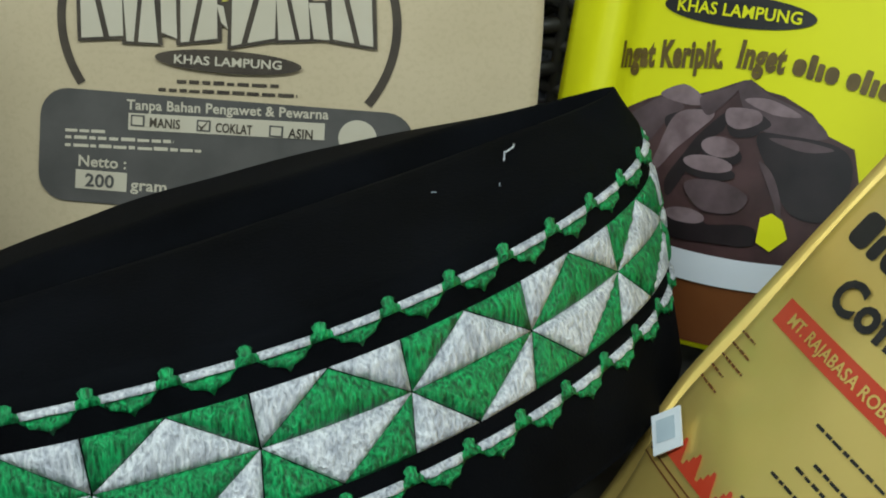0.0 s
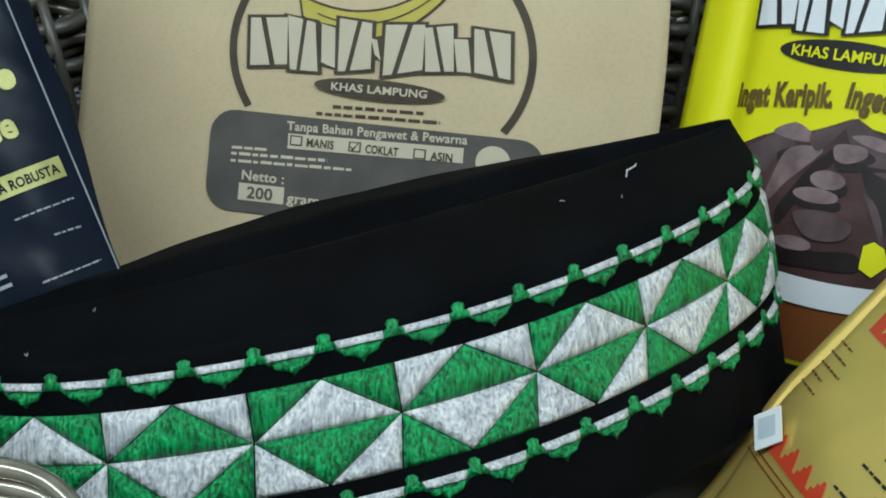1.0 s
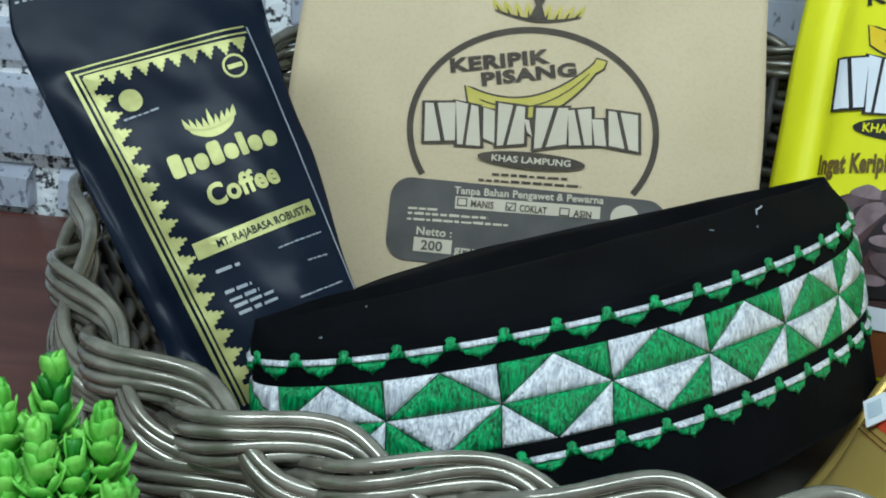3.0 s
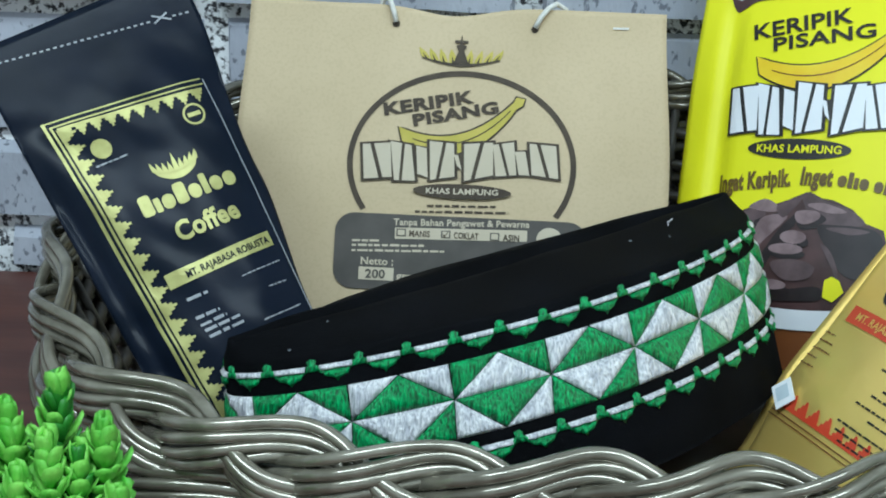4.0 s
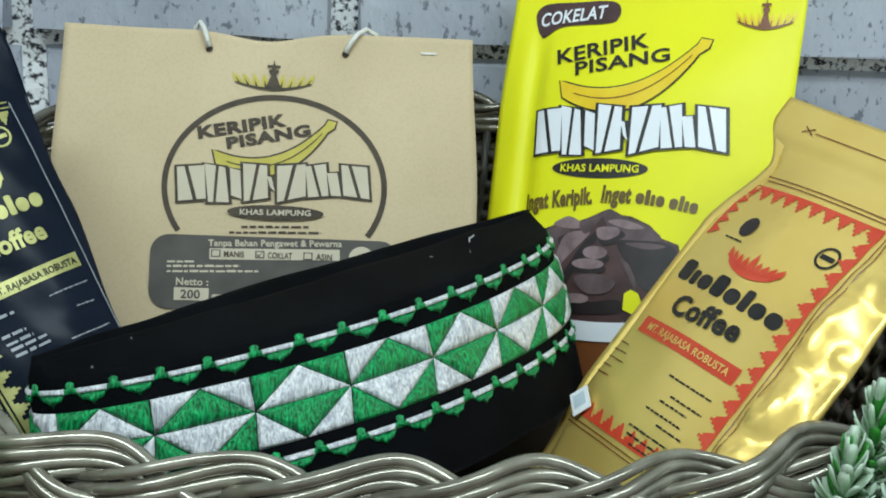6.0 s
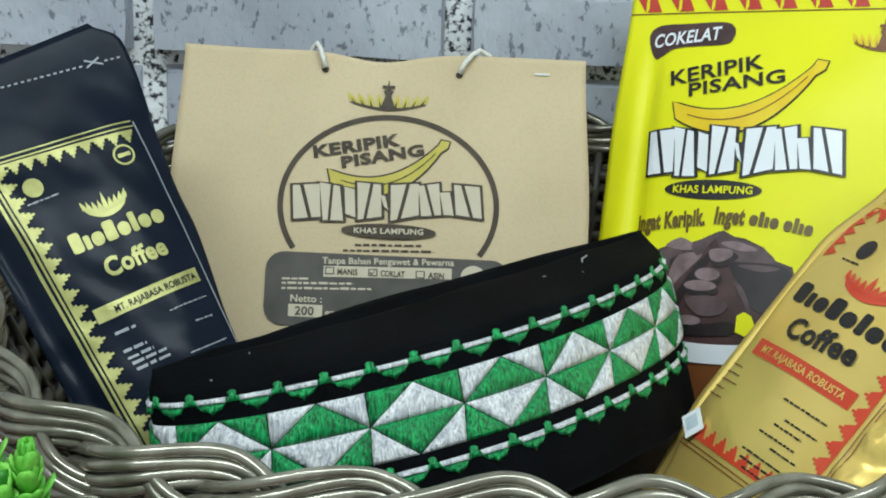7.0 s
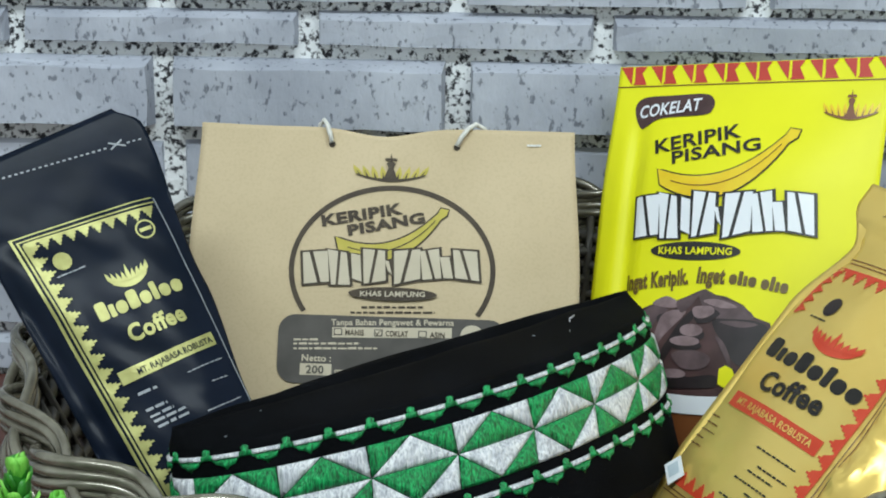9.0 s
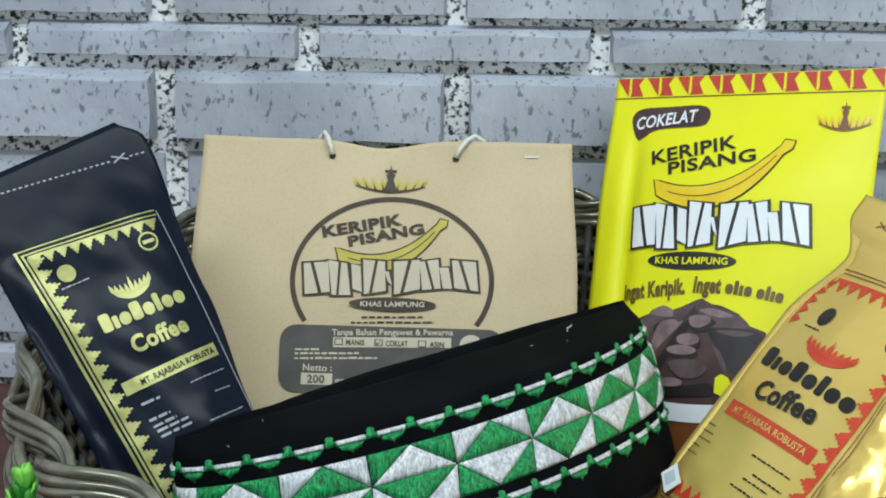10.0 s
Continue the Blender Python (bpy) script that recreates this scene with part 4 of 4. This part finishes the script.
def build_cap():
    c = thing("embroidered_cap", "black velvet brimless cap with green and white embroidered band, folded flat", "cap", m=Matrix.Translation(CAP_M))
    n = 240
    levels = [CAP_LOW, CAP_LOW + 0.002] + [CAP_LOW + (CAP_BEND - CAP_LOW) * i / 16 for i in range(1, 16)] + [CAP_BEND + (CAP_TOP - CAP_BEND) * i / 10 for i in range(11)]
    verts, faces = [], []
    for li, h in enumerate(levels):
        for i in range(n):
            d = CAP_LEN * i / n
            p = cap_point(d, h)
            p += CAP_N * 0.0015 * noise.noise((d * 22, h * 20, 2)) + CAP_E2 * 0.0012 * noise.noise((d * 18, h * 14, 9)) * (1 if h > 0.031 else 0)
            verts.append(p)
    # folded-in crown
    for k, (sh, dh) in enumerate(((0.75, -0.001), (0.4, -0.006), (0.1, -0.012))):
        for i in range(n):
            d = CAP_LEN * i / n
            p, m = cap_point(d, CAP_TOP), CAP_N * CAP_TOP
            e = p - m
            verts.append(m + CAP_E1 * e.dot(CAP_E1) * (1 - (1 - sh) * 0.08) + CAP_E2 * e.dot(CAP_E2) * sh + CAP_N * dh)
    rings = len(levels) + 3
    for r in range(rings - 1):
        for i in range(n):
            j = (i + 1) % n
            faces.append((r * n + i, (r + 1) * n + i, (r + 1) * n + j, r * n + j))
    faces.append(tuple((rings - 1) * n + i for i in range(n)))
    faces.append(tuple(range(n))[::-1])
    under(mesh_ob("shell", verts, faces, M_VELVET, True), c)

    def patch(name, pts, material, lift=0.0009, step=0.0042):
        """A padded piece of embroidery on the cap's side, from corners (d, h)."""
        bm = bmesh.new()
        vs = [bm.verts.new((p[0], p[1], 0)) for p in pts]
        bm.faces.new(vs)
        for _ in range(4):
            bmesh.ops.triangulate(bm, faces=bm.faces[:])
            long = [e for e in bm.edges if e.calc_length() > step]
            if not long:
                break
            bmesh.ops.subdivide_edges(bm, edges=long, cuts=1)
        bmesh.ops.triangulate(bm, faces=bm.faces[:])
        border = {v for e in bm.edges if len(e.link_faces) == 1 for v in e.verts}
        ext = bmesh.ops.extrude_face_region(bm, geom=[e for e in bm.edges if len(e.link_faces) == 1])
        low = {v for v in ext["geom"] if isinstance(v, bmesh.types.BMVert)}
        for v in bm.verts:
            up = -0.0006 if v in low else (lift * 0.5 if v in border else lift + 0.0010)
            v.co = cap_point(v.co.x, v.co.y, up)
        bmesh.ops.recalc_face_normals(bm, faces=bm.faces[:])
        return part(name, bm, material, c, smooth=True)

    cells = 16
    w = CAP_LEN / cells
    start = CAP_LEFT
    H, LOW = 0.0168, -0.0175
    g = 0.00020
    for k in range(cells):
        a, b = start + w * k, start + w * (k + 1)
        m = (a + b) / 2
        odd = k % 2 == 1
        A, B = (M_GREEN, M_WHITETH) if odd else (M_WHITETH, M_GREEN)
        def tri(p, q, r, mt):
            mid = ((p[0] + q[0] + r[0]) / 3, (p[1] + q[1] + r[1]) / 3)
            out = []
            for v in (p, q, r):
                dx, dy = mid[0] - v[0], mid[1] - v[1]
                l = math.hypot(dx, dy)
                out.append((v[0] + dx / l * g * 2, v[1] + dy / l * g * 2))
            patch("embroidered_triangle", out, mt)
        down = -0.0038   # the lower half leans a little along the band
        tri((a, 0), (b, 0), (m, H), A)
        tri((a, 0), (m, H), (a, H), B)
        tri((b, 0), (b, H), (m, H), B)
        tri((a, 0), (m + down, LOW), (b, 0), B)
        tri((a, 0), (a + down, LOW), (m + down, LOW), A)
        tri((b, 0), (m + down, LOW), (b + down, LOW), A)
    # scalloped borders above and below
    for base, f, scallops, first in ((0.0256, 0.95, 34, 0.2040), (-0.0250, 0.95, 36, 0.2190)):
        w = CAP_LEN / scallops
        for k in range(scallops):
            a = first + w * k

            def piece(name, pts, material, lift=0.0009):
                patch(name, [(a + w * x, base + f * y) for x, y in pts], material, lift)
            piece("white_stitch", ((0.15, -0.0006), (0.86, -0.0006), (0.86, 0.0020), (0.15, 0.0020)), M_WHITETH)
            piece("green_scallop", ((0.20, -0.0009), (0.25, -0.0034), (0.38, -0.0042), (0.47, -0.0052), (0.52, -0.0068), (0.58, -0.0050), (0.74, -0.0038), (0.82, -0.0009)), M_GREEN)
            piece("green_tuft", ((-0.21, -0.0022), (-0.13, -0.0006), (0.13, -0.0006), (0.21, -0.0022), (0.22, -0.0002), (0.15, 0.0016), (0.08, 0.0024), (0.10, 0.0042), (0.03, 0.0052), (-0.04, 0.0052), (-0.10, 0.0042), (-0.08, 0.0024), (-0.15, 0.0016), (-0.22, -0.0002)), M_GREEN, 0.0013)
    # paper tag and a loose thread
    o = cap_point(CAP_RIGHT, CAP_LOW + 0.002, 0.001) + Vector((-0.645, -0.383, 0.661)) * 0.021 + Vector((0.4784, -0.8772, -0.0412)) * 0.012 + Vector((0.004, 0, -0.002))
    gu, gv = Vector((0.4784, -0.8772, -0.0412)), Vector((0.5956, 0.2896, 0.7493))
    rt, dn = (gu * 0.62 + gv * 0.78).normalized(), (gu * 0.78 - gv * 0.62).normalized()
    p = [o + rt * x + dn * y for x, y in ((-0.005, 0.003), (0.006, 0.001), (0.007, 0.015), (-0.004, 0.017))]
    fr = rt.cross(dn).normalized()
    ob = mesh_ob("paper_tag", p + [q + fr * 0.0006 for q in p], [(0, 1, 2, 3), (7, 6, 5, 4), (0, 4, 5, 1), (1, 5, 6, 2), (2, 6, 7, 3), (3, 7, 4, 0)], M_TAG)
    under(ob, c, "small white paper tag")
    for s in (1, -1):
        e = fr * (0.0009 if s > 0 else -0.0003)
        p = [o + rt * x + dn * y + e for x, y in ((-0.003, 0.005), (0.004, 0.004), (0.0045, 0.012), (-0.0025, 0.013))]
        under(mesh_ob("tag_print", p, [(0, 1, 2, 3)], M_TAGINK), c)
    th = [cap_point(CAP_RIGHT - 0.036 + 0.0026 * i, 0.0392 + (0.0, 0.0006, 0.0009, 0.0008, 0.0014)[i], 0.001 + 0.001 * (i % 2)) for i in range(5)]
    tube("loose_thread", th, 0.00035, M_WHITETH, c, 5)
    rng = random.Random(21)
    for i in range(7):
        d, h = rng.uniform(0.04, 0.30), rng.uniform(0.031, 0.041) if i % 3 else rng.uniform(-0.048, -0.032)
        tube("lint", [cap_point(d + 0.0007 * k, h + rng.uniform(-0.0004, 0.0004), 0.0006) for k in range(3)], 0.00018, M_TAGINK, c, 4)


CAP_LEFT = 0.0170     # where the band's first cell begins on the outline
CAP_RIGHT = 0.3150    # the right end on the near side


# ---- plants ----
def leaf_mesh(name, length, width, thick, material):
    """A small fleshy leaf that points along +x."""
    verts, faces = [], []
    n = 5
    for i in range(n + 1):
        k = i / n
        w = width * math.sin(math.pi * min(0.97, 0.12 + 0.70 * k)) * (0.55 + 0.6 * k)
        z = 0.25 * length * k * k
        for sy, sz in ((-1, 0), (0, 1), (1, 0), (0, -1)):
            verts.append((length * k, sy * w, z + sz * thick * (1 - 0.6 * k)))
    for i in range(n):
        for k in range(4):
            l = (k + 1) % 4
            faces.append((i * 4 + k, i * 4 + l, (i + 1) * 4 + l, (i + 1) * 4 + k))
    faces += [(3, 2, 1, 0), tuple(n * 4 + k for k in range(4))]
    me = bpy.data.meshes.new(name)
    me.from_pydata(verts, [], faces)
    me.materials.append(material)
    me.polygons.foreach_set("use_smooth", [True] * len(me.polygons))
    return me


def build_plant(name, label, at, stems, materials, seed, length, width, group=""):
    """Upright sprigs of fleshy leaves; stems: (dx, dy, height, radius)."""
    rng = random.Random(seed)
    p = thing(name, label, "plant", group, m=pose(*at))
    meshes = [leaf_mesh("leaf", length, width, width * 0.35, m) for m in materials]
    count, rest_v, rest_f = 0, [], []
    for dx, dy, h, rad in stems:
        lean = Vector((rng.uniform(-0.10, 0.10), rng.uniform(-0.10, 0.10), 1))
        path = [Vector((dx * 0.6, dy * 0.6, 0)), Vector((dx, dy, h * 0.5)), Vector((dx, dy, h * 0.5)) + lean * h * 0.5]
        tube("stem", path, 0.0018, M_STEM, p, 6)
        whorls = max(4, int(h * 0.62 / 0.0056))
        for wv in range(whorls):
            k = wv / (whorls - 1)
            z = 0.42 + 0.58 * k
            base = path[1].lerp(path[2], (z - 0.5) / 0.5) if z > 0.5 else path[0].lerp(path[1], z / 0.5)
            m = 8 if k < 0.8 else 6
            size = 0.75 + 0.35 * math.sin(math.pi * (0.25 + 0.62 * k))
            for i in range(m):
                a = 2 * math.pi * (i / m + 0.38 * wv) + rng.uniform(-0.2, 0.2)
                pitch = -0.15 - 1.05 * k ** 1.6 + rng.uniform(-0.18, 0.18)
                s = size * rng.uniform(0.85, 1.15)
                me = rng.choice(meshes)
                m4 = Matrix.Translation(base) @ Matrix.Rotation(a, 4, "Z") @ Matrix.Rotation(pitch, 4, "Y") @ Matrix.Translation((rad * 0.15, 0, 0)) @ Matrix.Diagonal((s, s, s, 1))
                if count < 300:
                    ob = new("leaf", me)
                    ob.parent = p
                    ob.matrix_basis = m4
                else:
                    base_i = len(rest_v)
                    rest_v += [m4 @ v.co for v in me.vertices]
                    rest_f += [tuple(base_i + i for i in q.vertices) for q in me.polygons]
                count += 1
    if rest_v:
        tagged(under(mesh_ob("foliage", rest_v, rest_f, materials[0], True), p), kind="stuff")


# ---- lamps that the ceiling carries ----
def build_ceiling_lamp(x, y):
    t = thing("ceiling_light", "white tube light fitting on the ceiling", "light", "ceiling lights", m=pose(x, y, 1.95))
    part("housing", box_bm(-0.62, 0.62, -0.14, 0.14, 0.0, 0.05, 0.005), M_PLASTER, t)


# ---- bricks ----
COURSES = ((0.020, 0.051, 0.06), (0.058, 0.113, 0.0), (0.119, 0.151, 0.10), (0.157, 0.2045, 0.003),
           (0.2115, 0.2645, 0.0), (0.2715, 0.2995, 0.105), (0.3025, 0.3575, 0.0),
           (0.3645, 0.3925, 0.105), (0.3955, 0.4505, 0.0), (0.4575, 0.4855, 0.105), (0.4885, 0.5435, 0.0))


PROUD = {0.157: 0.003, 0.119: 0.001, 0.2115: -0.012}   # courses that lie deeper or stand out further


def build_bricks(wall):
    rng = random.Random(8)
    for low, z1, shift in COURSES:
        z0 = low + 0.0022
        for k in range(-5, 6):
            x0 = -0.1465 + 0.2115 * k + shift + rng.uniform(-0.003, 0.003)
            x1 = x0 + 0.2115 - 0.0145
            if x1 < -0.75 or x0 > 0.85:
                continue
            d = rng.uniform(-0.0012, 0.0012)
            ch = 0.0070
            b = [(x0, WALL_Y + 0.008, z0), (x1, WALL_Y + 0.008, z0), (x1, WALL_Y + 0.008, z1), (x0, WALL_Y + 0.008, z1)]
            nx, nz = 7, 2
            verts = list(b)
            yf = WALL_Y + PROUD.get(low, -0.006) + d
            fx0, fx1, fz0, fz1 = x0 + 0.0022, x1 - 0.0022, z0 + 0.0015, z1 - ch
            grid = []
            for j in range(nz + 1):
                for i in range(nx + 1):
                    e = 0.0009 if (i in (0, nx) or j in (0, nz)) else 0.0005
                    verts.append((fx0 + (fx1 - fx0) * i / nx + rng.uniform(-e, e), yf + rng.uniform(-0.0005, 0.0005), fz0 + (fz1 - fz0) * j / nz + rng.uniform(-e, e)))
            w = nx + 1
            g = lambda i, j: 4 + j * w + i
            faces = [(g(i, j), g(i + 1, j), g(i + 1, j + 1), g(i, j + 1)) for j in range(nz) for i in range(nx)]
            faces.append((0, 1) + tuple(g(i, 0) for i in range(nx, -1, -1)))
            faces.append((2, 3) + tuple(g(i, nz) for i in range(nx + 1)))
            faces.append((1, 2) + tuple(g(nx, j) for j in range(nz, -1, -1)))
            faces.append((3, 0) + tuple(g(0, j) for j in range(nz + 1)))
            under(mesh_ob("brick", verts, faces, M_BRICK), wall)


north = build_room()
build_table()
build_ceiling_lamp(-0.5, -1.30)
build_ceiling_lamp(0.85, -1.00)
build_basket()
build_kraft_bag()
build_yellow_pouch()
build_black_pouch()
build_gold_pouch()
build_cap()
build_plant("green_plant", "bright green artificial plant with fleshy leaves beside the basket", (-0.153, -0.135, TABLE),
            ((0.014, 0.0, 0.114, 0.01), (-0.016, 0.002, 0.108, 0.01), (0.028, -0.004, 0.088, 0.01), (-0.034, 0.0, 0.092, 0.01), (0.002, -0.014, 0.082, 0.01), (0.020, -0.020, 0.070, 0.01), (-0.02, -0.025, 0.074, 0.01), (-0.052, 0.0, 0.10, 0.01),
             (0.000, 0.006, 0.100, 0.01), (0.034, 0.006, 0.098, 0.01), (0.020, -0.012, 0.096, 0.01), (-0.026, -0.012, 0.098, 0.01), (0.042, -0.010, 0.074, 0.01), (-0.044, -0.018, 0.084, 0.01)),
            (M_LEAF, M_LEAF, M_LEAF, M_LEAF_D), 2, 0.0135, 0.0044)
build_plant("frosted_plant", "pale frosted green artificial plant beside the basket", (0.312, -0.105, TABLE),
            ((-0.022, -0.004, 0.092, 0.01), (-0.006, 0.006, 0.112, 0.01), (0.008, 0.008, 0.126, 0.01), (0.020, -0.006, 0.135, 0.01), (0.036, 0.006, 0.150, 0.01), (0.0, -0.020, 0.085, 0.01), (0.024, -0.024, 0.10, 0.01), (0.05, -0.01, 0.13, 0.01)),
            (M_LEAF_W, M_LEAF_W, M_LEAF_W, M_LEAF_D), 5, 0.0150, 0.0032)
build_bricks(north)
